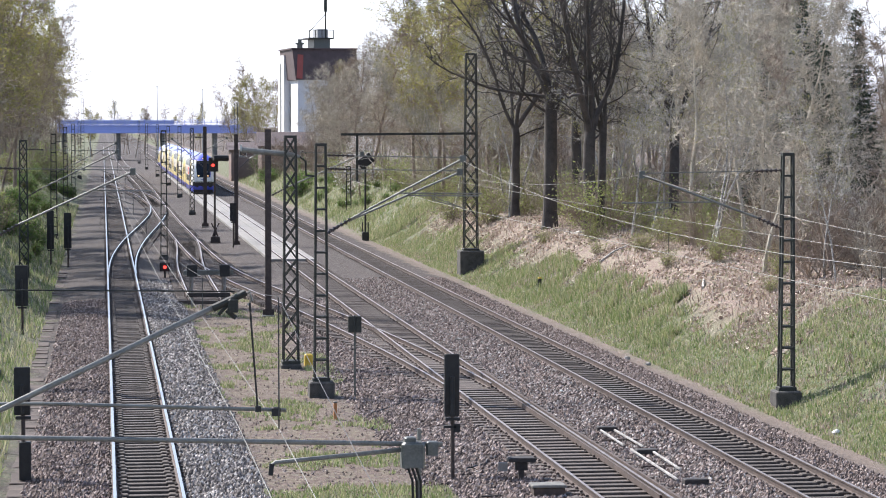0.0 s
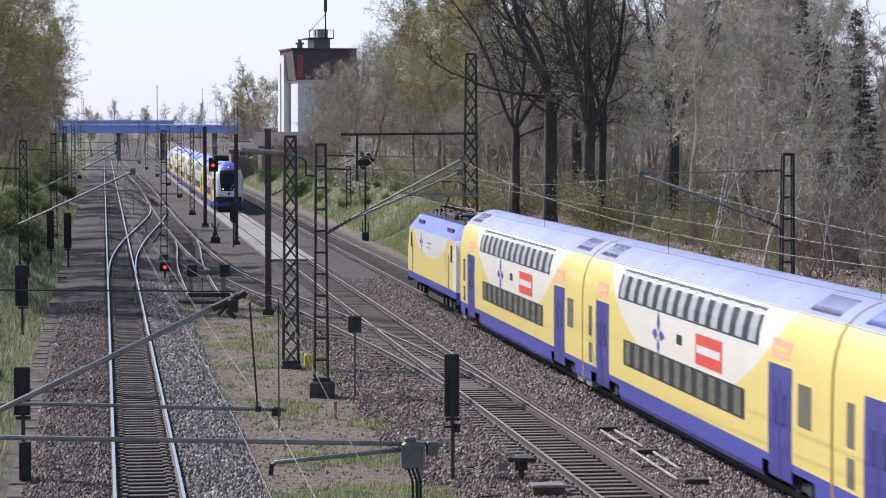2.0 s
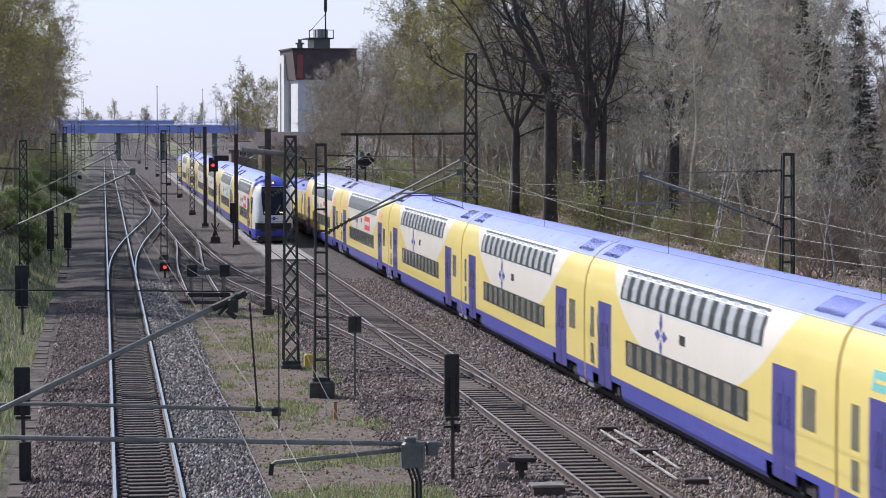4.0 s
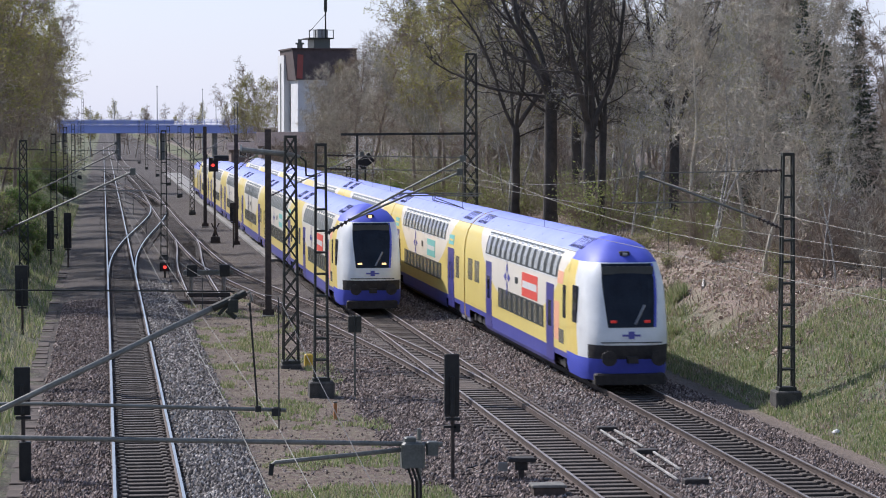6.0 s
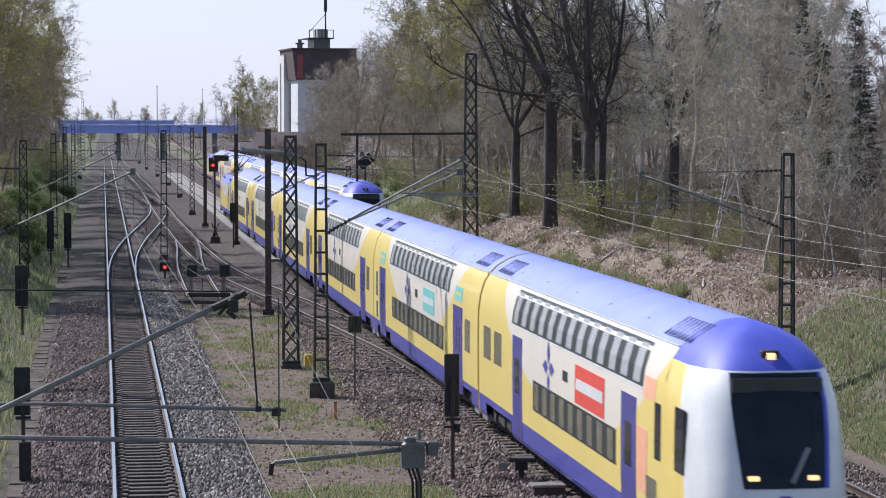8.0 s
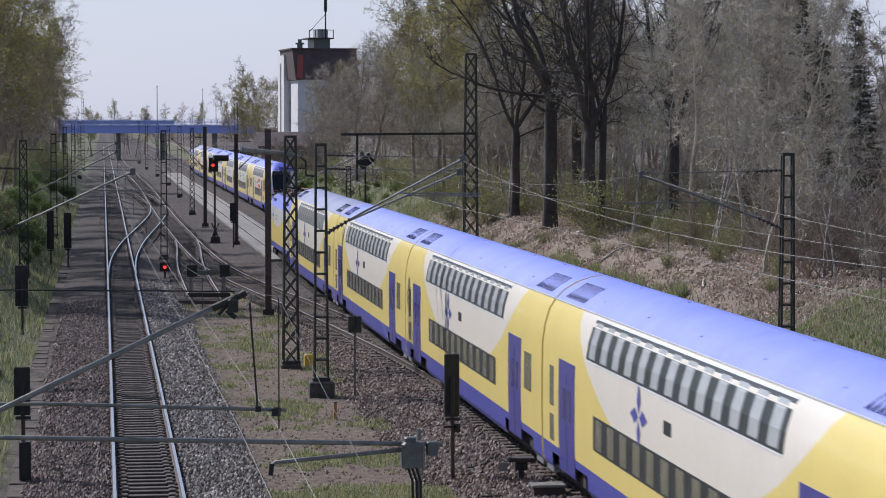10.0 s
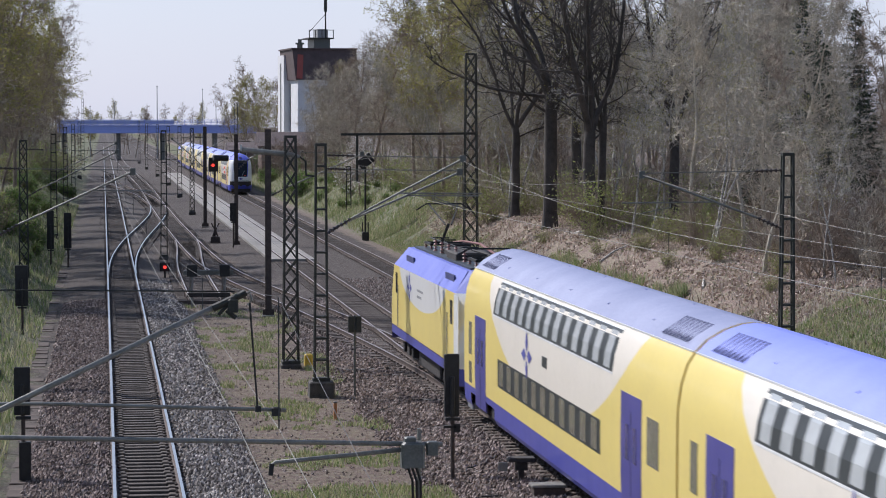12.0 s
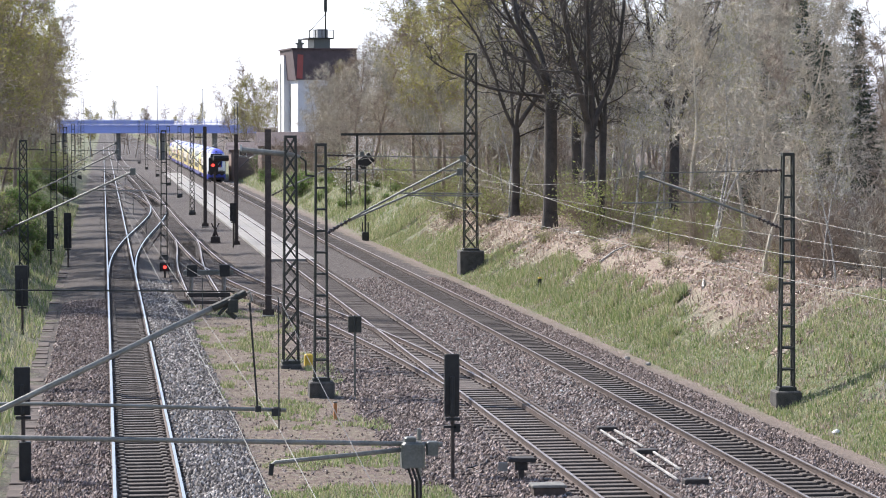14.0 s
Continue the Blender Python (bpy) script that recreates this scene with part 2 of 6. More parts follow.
class Build:
    """Collects boxes, tubes and plates into one mesh."""

    def __init__(self):
        self.v, self.f, self.s, self.slot = [], [], [], 0

    def quad(self, *pts):
        n = len(self.v)
        self.v += [tuple(p) for p in pts]
        self.f.append(tuple(range(n, n + len(pts))))
        self.s.append(self.slot)
        return self

    def box(self, x0, y0, z0, x1, y1, z1, bevel=0.0):
        n, b = len(self.v), bevel
        if not b:
            self.v += [(x, y, z) for z in (z0, z1) for x, y in ((x0, y0), (x1, y0), (x1, y1), (x0, y1))]
            fs = [(3, 2, 1, 0), (4, 5, 6, 7)] + [(i, (i + 1) % 4, 4 + (i + 1) % 4, 4 + i) for i in range(4)]
        else:
            ring = [(x0 + b, y0), (x1 - b, y0), (x1, y0 + b), (x1, y1 - b), (x1 - b, y1), (x0 + b, y1), (x0, y1 - b), (x0, y0 + b)]
            cx, cy = (x0 + x1) / 2, (y0 + y1) / 2
            kx, ky = 1 - b / max(abs(x1 - x0), 1e-6) * 2, 1 - b / max(abs(y1 - y0), 1e-6) * 2
            top = [(cx + (x - cx) * kx, cy + (y - cy) * ky) for x, y in ring]
            self.v += [(x, y, z0) for x, y in ring] + [(x, y, z1 - b) for x, y in ring] + [(x, y, z1) for x, y in top]
            fs = [tuple(range(7, -1, -1)), tuple(range(16, 24))]
            fs += [(k + i, k + (i + 1) % 8, k + 8 + (i + 1) % 8, k + 8 + i) for k in (0, 8) for i in range(8)]
        self.f += [tuple(n + i for i in f) for f in fs]
        self.s += [self.slot] * len(fs)
        return self

    def tube(self, pts, radii, sides=6, caps=True):
        pts = [Vector(p) for p in pts]
        if isinstance(radii, (int, float)):
            radii = [radii] * len(pts)
        n0 = len(self.v)
        for i, p in enumerate(pts):
            d = (pts[min(i + 1, len(pts) - 1)] - pts[max(i - 1, 0)]).normalized()
            a = d.cross(Vector((0, 0, 1)) if abs(d.z) < 0.9 else Vector((1, 0, 0))).normalized()
            b = d.cross(a)
            for k in range(sides):
                w = 2 * math.pi * k / sides
                self.v.append(tuple(p + (a * math.cos(w) + b * math.sin(w)) * radii[i]))
        for i in range(len(pts) - 1):
            for k in range(sides):
                a0, a1 = n0 + i * sides + k, n0 + i * sides + (k + 1) % sides
                self.f.append((a0, a0 + sides, a1 + sides, a1))
                self.s.append(self.slot)
        if caps:
            self.f += [tuple(range(n0, n0 + sides)), tuple(range(n0 + len(pts) * sides - 1, n0 + (len(pts) - 1) * sides - 1, -1))]
            self.s += [self.slot] * 2
        return self

    def beam(self, a, b, w, h=None):
        """A square bar from a to b."""
        a, b = Vector(a), Vector(b)
        h = h or w
        d = (b - a).normalized()
        s = d.cross(Vector((0, 0, 1)) if abs(d.z) < 0.9 else Vector((0, 1, 0))).normalized()
        u = s.cross(d)
        n = len(self.v)
        for p in (a, b):
            for i, j in ((-1, -1), (1, -1), (1, 1), (-1, 1)):
                self.v.append(tuple(p + s * (i * w / 2) + u * (j * h / 2)))
        fs = [(3, 2, 1, 0), (4, 5, 6, 7)] + [(i, (i + 1) % 4, 4 + (i + 1) % 4, 4 + i) for i in range(4)]
        self.f += [tuple(n + i for i in f) for f in fs]
        self.s += [self.slot] * 6
        return self

    def mesh(self, name, mats, smooth=False):
        return mesh_from(name, self.v, self.f, mats, self.s, smooth)


def part(name, b, material, parent=None, label="", at=None, smooth=False):
    """Links a Build (or a ready mesh) as one object, under a thing or a part."""
    me = b.mesh(name, material, smooth) if isinstance(b, Build) else b
    ob = new(name, me)
    if parent is not None:
        ob.parent = parent
    if at is not None:
        ob.matrix_basis = at
    return tagged(ob, label)


def thing(name, label, category, group="", kind="", at=None):
    ob = new(name)
    ob.empty_display_size = 0.2
    if at is not None:
        ob.matrix_basis = at
    return tagged(ob, label, category, group, kind)


# ---------------------------------------------------------------- ground
def smooth_step(a, b, x):
    k = min(1, max(0, (x - a) / (b - a)))
    return k * k * (3 - 2 * k)


def ground_z(x, y):
    """Cutting: a flat bed between two banks, which flatten out far away."""
    n = noise.noise((x * 0.25, y * 0.12, 0)) * 0.5 + noise.noise((x * 0.8, y * 0.5, 4)) * 0.18
    right = smooth_step(18.9, 25.2, x) * 2.9 + smooth_step(26, 60, x) * 1.2
    left = smooth_step(-2.3, -7.5, x) * 3.0
    fade = 1 - 0.75 * smooth_step(260, 520, y)
    bed = -0.22 - 0.12 * smooth_step(2.9, 4.2, x) * (1 - smooth_step(8.2, 9.4, x)) - 0.15 * smooth_step(18.0, 19.0, x) - 0.1 * smooth_step(-1.2, -2.0, x)
    for c in (0.96, 15.97):
        d = abs(x - c)
        bed += 0.055 * smooth_step(0.78, 0.92, d) * (1 - smooth_step(1.5, 2.1, d))
    for c in (0.96, 11.5, 15.97):
        bed -= 0.06 * (1 - smooth_step(0.68, 0.8, abs(x - c)))
    amp = smooth_step(19.3, 21.5, x) + smooth_step(-2.5, -4, x)
    grit = noise.noise((x * 2.2, y * 1.7, 9)) * 0.03
    return bed + (right + left) * fade + n * 0.5 * amp + grit


def ground_material():
    m, t, b = nodes_of("trackside ground")
    tc = t.nodes.new("ShaderNodeTexCoord")
    s = t.nodes.new("ShaderNodeSeparateXYZ")
    t.links.new(tc.outputs["Object"], s.inputs[0])
    wob, wob2 = noise_tex(t, 0.5, 5, 0.65), noise_tex(t, 0.12, 4, 0.6)
    fine, grain = noise_tex(t, 14.0, 4, 0.7), noise_tex(t, 3.0, 4, 0.65)
    jig = maths(t, "MULTIPLY", maths(t, "SUBTRACT", wob.outputs[0], 0.5), 2.6)
    x = maths(t, "ADD", s.outputs[0], jig)
    y = s.outputs[1]

    def over(edge, width, v=x):
        n = t.nodes.new("ShaderNodeMapRange")
        t.links.new(v, n.inputs[0])
        n.inputs[1].default_value, n.inputs[2].default_value = edge - width, edge + width
        return n.outputs[0]

    def both(p, q):
        return maths(t, "MULTIPLY", p, q)

    def inv(p):
        return maths(t, "SUBTRACT", 1.0, p)

    # broken stone, with shade between the stones painted near-black
    v = add(t, "ShaderNodeTexVoronoi", Scale=9.0)
    t.links.new(tc.outputs["Object"], v.inputs["Vector"])
    pick = t.nodes.new("ShaderNodeSeparateColor")
    t.links.new(v.outputs["Color"], pick.inputs[0])
    stone = ramp(t, pick.outputs[0], [(0.0, (0.028, 0.020, 0.018)), (0.45, (0.072, 0.054, 0.047)), (0.8, (0.145, 0.115, 0.102)), (1.0, (0.36, 0.31, 0.285))]).outputs[0]
    gap_shade = ramp(t, v.outputs["Distance"], [(0.35, (0, 0, 0)), (0.8, (1, 1, 1))]).outputs[0]
    stone = mixed(t, maths(t, "MULTIPLY", gap_shade, 0.8), stone, (0.012, 0.010, 0.009))
    stone = mixed(t, maths(t, "MULTIPLY", wob2.outputs[0], 0.5), stone, (0.09, 0.062, 0.052))
    # fresh pale stone on the shoulder of the straight track
    xr = s.outputs[0]
    fresh = both(over(1.9, 0.15, xr), inv(over(3.2, 0.3, xr)))
    stone = mixed(t, both(fresh, 0.45), stone, mixed(t, pick.outputs[1], (0.075, 0.067, 0.06), (0.34, 0.31, 0.285)))
    # older ballast beside the straight track, darkened further to paint in tree shade
    old = both(over(-3.0, 0.3, xr), inv(over(0.25, 0.2, xr)))
    stone = mixed(t, both(old, 0.7), stone, (0.05, 0.037, 0.030))
    # oil and brake dust between the rails
    for c, k in ((0.96, 0.75), (15.97, 0.7), (11.5, 0.45)):
        band = both(over(c - 0.68, 0.06, xr), inv(over(c + 0.68, 0.06, xr)))
        stone = mixed(t, both(band, k), stone, (0.055, 0.044, 0.038))
    # darker bed towards the station, in part tree shade painted into the stone
    stone = mixed(t, both(over(120, 35, y), 0.7), stone, (0.048, 0.037, 0.031))
    # soil, grass and litter
    f = maths(t, "ADD", maths(t, "MULTIPLY", fine.outputs[0], 0.5), maths(t, "MULTIPLY", grain.outputs[0], 0.5))
    soil = ramp(t, f, [(0.35, (0.062, 0.040, 0.030)), (0.5, (0.135, 0.092, 0.070)), (0.66, (0.24, 0.18, 0.14))]).outputs[0]
    grass = ramp(t, f, [(0.35, (0.045, 0.055, 0.02)), (0.5, (0.10, 0.115, 0.05)), (0.66, (0.22, 0.20, 0.12))]).outputs[0]
    litter = ramp(t, f, [(0.35, (0.09, 0.06, 0.047)), (0.5, (0.25, 0.18, 0.145)), (0.66, (0.46, 0.37, 0.31))]).outputs[0]
    patch = ramp(t, grain.outputs[0], [(0.46, (0, 0, 0)), (0.56, (1, 1, 1))]).outputs[0]
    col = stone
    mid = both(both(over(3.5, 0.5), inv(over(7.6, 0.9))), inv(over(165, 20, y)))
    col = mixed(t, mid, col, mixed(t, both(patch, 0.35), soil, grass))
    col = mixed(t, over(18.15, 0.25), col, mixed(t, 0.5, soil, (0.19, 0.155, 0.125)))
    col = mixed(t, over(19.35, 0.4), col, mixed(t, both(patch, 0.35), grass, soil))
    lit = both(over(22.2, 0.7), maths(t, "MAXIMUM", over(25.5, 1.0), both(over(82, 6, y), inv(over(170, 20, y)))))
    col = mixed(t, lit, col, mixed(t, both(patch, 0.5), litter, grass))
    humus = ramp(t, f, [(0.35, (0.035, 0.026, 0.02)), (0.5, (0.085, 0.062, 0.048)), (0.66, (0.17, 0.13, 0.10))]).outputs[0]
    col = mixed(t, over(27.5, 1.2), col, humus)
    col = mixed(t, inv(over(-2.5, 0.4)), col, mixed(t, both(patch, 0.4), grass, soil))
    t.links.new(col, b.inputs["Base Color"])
    b.inputs["Roughness"].default_value = 0.92
    bump(t, b, maths(t, "ADD", maths(t, "SUBTRACT", 0.6, v.outputs["Distance"]), fine.outputs[0]), 1.0, 0.05)
    return m


def axis(*spans):
    out = []
    for a, b, n in spans:
        out += [a + (b - a) * i / n for i in range(n)]
    return out + [spans[-1][1]]


def build_ground():
    xs = axis((-2500, -60, 8), (-60, -9, 12), (-9, -2, 14), (-2, 18.5, 82), (18.5, 27, 26), (27, 70, 16), (70, 2500, 8))
    ys = axis((-60, 40, 8), (40, 200, 160), (200, 420, 60), (420, 900, 24), (900, 4500, 8))
    verts = [(x, y, ground_z(x, y)) for y in ys for x in xs]
    n = len(xs)
    faces = [(j * n + i, j * n + i + 1, (j + 1) * n + i + 1, (j + 1) * n + i) for j in range(len(ys) - 1) for i in range(n - 1)]
    ob = new("ground", mesh_from("ground", verts, faces, ground_material(), smooth=True))
    tagged(ob, "railway cutting of ballast, sandy soil, grass and leaf litter", "ground", kind="structure")


build_ground()

# ---------------------------------------------------------------- tracks
X_L, X_A, X_B = 0.96, 11.5, 15.97


def interp(table, y):
    """Smooth line through (y, x) rows."""
    if y <= table[0][0]:
        return table[0][1]
    for (y0, x0), (y1, x1) in zip(table, table[1:]):
        if y <= y1:
            k = (y - y0) / (y1 - y0)
            return x0 + (x1 - x0) * k
    return table[-1][1]


def path_of(table, y0, y1, step=4.0):
    n = max(2, int((y1 - y0) / step))
    ys = [y0 + (y1 - y0) * i / n for i in range(n + 1)]
    xs = [sum(interp(table, y + d) for d in (-9, -6, -3, 0, 3, 6, 9)) / 7 for y in ys]
    return list(zip(xs, ys))


P_L = path_of([(-60, X_L), (900, X_L)], -60, 900, 30)
P_A = path_of([(-60, X_A), (900, X_A)], -60, 900, 30)
P_B = path_of([(-60, X_B), (900, X_B)], -60, 900, 30)
P_M = path_of([(70, X_A), (84, 11.2), (108, 9.4), (127, 7.5), (145, 6.25), (171, 5.85), (212, 5.55), (254, 5.4), (325, 5.4), (371, 5.0), (519, 3.8), (800, 3.2)], 78, 800)
P_X1 = path_of([(250, 5.4), (262, 5.25), (288, 4.7), (330, 2.4), (362, 1.1), (380, X_L)], 258, 378)
P_X2 = path_of([(135, X_L), (152, 1.1), (164, 1.5), (179, 2.15), (208, 3.85), (232, 5.05), (250, 5.4)], 138, 252)


P_S = path_of([(119, 4.75), (135, 4.8), (150, 5.0), (165, 5.55), (178, 5.8)], 119, 178, 3)


def offset_line(path, d):
    out = []
    for i, (x, y) in enumerate(path):
        a, b = path[max(i - 1, 0)], path[min(i + 1, len(path) - 1)]
        tx, ty = b[0] - a[0], b[1] - a[1]
        k = math.hypot(tx, ty)
        out.append((x + ty / k * d, y - tx / k * d))
    return out


def sweep(line, profile, z=0.0):
    """Sweeps an x,z profile along a plan line."""
    b = Build()
    n = len(profile)
    sides = [offset_line(line, px) for px, _ in profile]
    for i in range(len(line)):
        for k in range(n):
            b.v.append((*sides[k][i], z + profile[k][1]))
    for i in range(len(line) - 1):
        for k in range(n):
            a0, a1 = i * n + k, i * n + (k + 1) % n
            b.f.append((a0, a1, a1 + n, a0 + n))
            b.s.append(1 if profile[k][1] == 0 and profile[(k + 1) % n][1] == 0 else 0)
    return b


RAIL = [(-0.036, 0.0), (-0.036, -0.035), (-0.012, -0.05), (-0.012, -0.145), (-0.07, -0.16), (-0.07, -0.172),
        (0.07, -0.172), (0.07, -0.16), (0.012, -0.145), (0.012, -0.05), (0.036, -0.035), (0.036, 0.0)]


def sleeper_mesh(name, wood, length=2.6):
    h = length / 2
    b = Build()
    if wood:
        b.box(-h, -0.13, -0.34, h, 0.13, -0.165, 0.012)
    else:
        b.box(-h, -0.14, -0.36, -0.45, 0.14, -0.165, 0.02).box(-0.47, -0.12, -0.38, 0.47, 0.12, -0.195, 0.015).box(0.45, -0.14, -0.36, h, 0.14, -0.165, 0.02)
    b.slot = 1
    for s in (-0.75, 0.75):
        for d in (-0.115, 0.115):
            b.box(s + d - 0.035, -0.05, -0.17, s + d + 0.035, 0.05, -0.115, 0.01)
    return b.mesh(name, [M_WOOD_SLEEPER if wood else M_SLEEPER, M_RAIL])


ME_CONC, ME_WOOD = sleeper_mesh("concrete_sleeper", False), sleeper_mesh("wooden_sleeper", True)


def build_track(name, label, path, wood, near=0, y_first=46.0, spacing=0.6, head=M_RAILDIM):
    top = thing(name, label, "railway track", "railway tracks")
    for d in (-0.75, 0.75):
        part("rail", sweep(offset_line(path, d), RAIL), [M_RAIL, head], top, "rusty rail with a worn bright head")
    b = Build()
    me = ME_WOOD if wood else ME_CONC
    y, k = max(y_first, path[0][1]), 0
    hl = [(-1.3, -0.45, -0.165), (-0.45, 0.45, -0.19), (0.45, 1.3, -0.165)]
    while y < min(path[-1][1], 420):
        x = interp([(q, p) for p, q in path], y)
        xb = interp([(q, p) for p, q in path], y + 1)
        turn = math.degrees(math.atan2(-(xb - x), 1)) + random.uniform(-0.5, 0.5)
        if k < near:
            ob = new("sleeper", me)
            ob.parent = top
            ob.matrix_basis = pose(x + random.uniform(-0.03, 0.03), y + random.uniform(-0.02, 0.02), random.uniform(-0.008, 0.004), 0, 0, turn)
        else:
            for x0, x1, z in hl:
                b.box(x + x0, y - 0.13, -0.3, x + x1, y + 0.13, z)
        y, k = y + spacing, k + 1
    y = path[0][1]
    while y < y_first - 0.3 and path[0][1] < 0:
        x = path[0][0]
        for x0, x1, z in hl:
            b.box(x + x0, y - 0.13, -0.3, x + x1, y + 0.13, z)
        y += spacing
    if b.v:
        tagged(part("sleeper_row", b, M_WOOD_SLEEPER if wood else M_SLEEPER, top), kind="stuff")
    return top


def build_tracks():
    build_track("railway_track", "straight ballasted track with shiny rails on concrete sleepers", P_L, False, 230, head=M_RAILTOP)
    build_track("railway_track", "straight main line track on timber sleepers, joined by a turnout", P_A, True, 200)
    build_track("railway_track", "straight main line track on concrete sleepers below the bank", P_B, False, 220)
    build_track("railway_track", "curving connecting track that joins the main line", P_M, True, 120, spacing=0.65)
    build_track("railway_track", "far crossover track between two lines", P_X1, True, 0, spacing=0.65)
    build_track("railway_track", "crossover track curving away from the straight line", P_X2, True, 60, spacing=0.65, head=M_RAILTOP)
    # paved infill of the main line beside the station
    b = Build()
    y = 152.0
    while y < 420:
        for x0, x1 in ((-1.55, -0.82), (-0.68, 0.0), (0.0, 0.68), (0.82, 1.2)):
            b.box(X_A + x0 + 0.01, y, -0.2, X_A + x1 - 0.01, y + 2.96, -0.03, 0.02)
        y += 3.0
    build_track("railway_track", "short stub siding that ends at a buffer stop", P_S, True, 60, spacing=0.65)
    slab = part("track_paving", b, M_LIGHTSLAB)
    tagged(slab, "light grey concrete slabs paved between the rails", "paving", kind="structure")


build_tracks()

# ---------------------------------------------------------------- distance: bridge, buildings


M_SCREEN = plain("pale bluish screen", (0.42, 0.47, 0.66), (0.52, 0.57, 0.74), 0.5, 0, 0.5, 8, 0.0)


def build_bridge():
    y = 590.0
    top = thing("road_bridge", "blue steel girder road bridge across the tracks", "bridge")
    x0, x1 = -10.5, 35.8
    part("girder", Build().box(x0, y, 6.0, x1, y + 1.0, 7.75).box(x0, y - 0.25, 5.9, x1, y, 6.1).box(x0, y - 0.25, 7.6, x1, y, 7.8), M_BRIDGE, top)
    part("deck", Build().box(x0, y + 1, 6.9, x1, y + 9, 7.5), M_CONCRETE, top)
    part("far_girder", Build().box(x0, y + 9, 6.1, x1, y + 9.5, 7.7), M_BRIDGE, top)
    n = 30
    for i in range(n + 1):
        x = x0 + (x1 - x0) * i / n
        part("railing_post", Build().box(x - 0.07, y + 0.1, 7.7, x + 0.07, y + 0.24, 9.0), M_BRIDGE, top)
    for z in (8.0, 8.35, 8.7, 9.0):
        part("railing_bar", Build().box(x0, y + 0.12, z - 0.05, x1, y + 0.22, z + 0.05), M_BRIDGE, top)
    part("screen", Build().box(x0, y + 0.3, 7.9, x0 + 27, y + 0.33, 8.9), M_SCREEN, top, "pale railing screen")
    for x in (-9.0, 3.6, 13.8, 26.0):
        part("pier", Build().box(x - 0.5, y + 1, -0.5, x + 0.5, y + 8.5, 6.9, 0.1), M_CONCRETE, top)
    for s, xa, xb in ((-1, -26, x0), (1, x1, 60)):
        part("abutment", Build().box(xa, y - 1, -0.5, xb, y + 10, 6.6, 0.2), M_CONCRETE, top)


build_bridge()


def window_part(top, x, y, z, w, h):
    p = part("window", Build().box(x - w / 2, y - 0.03, z, x + w / 2, y + 0.05, z + h), M_WHITEPAINT, top)
    part("pane", Build().box(x - w / 2 + 0.1, y - 0.05, z + 0.1, x + w / 2 - 0.1, y - 0.031, z + h - 0.1), M_GLASS, p)


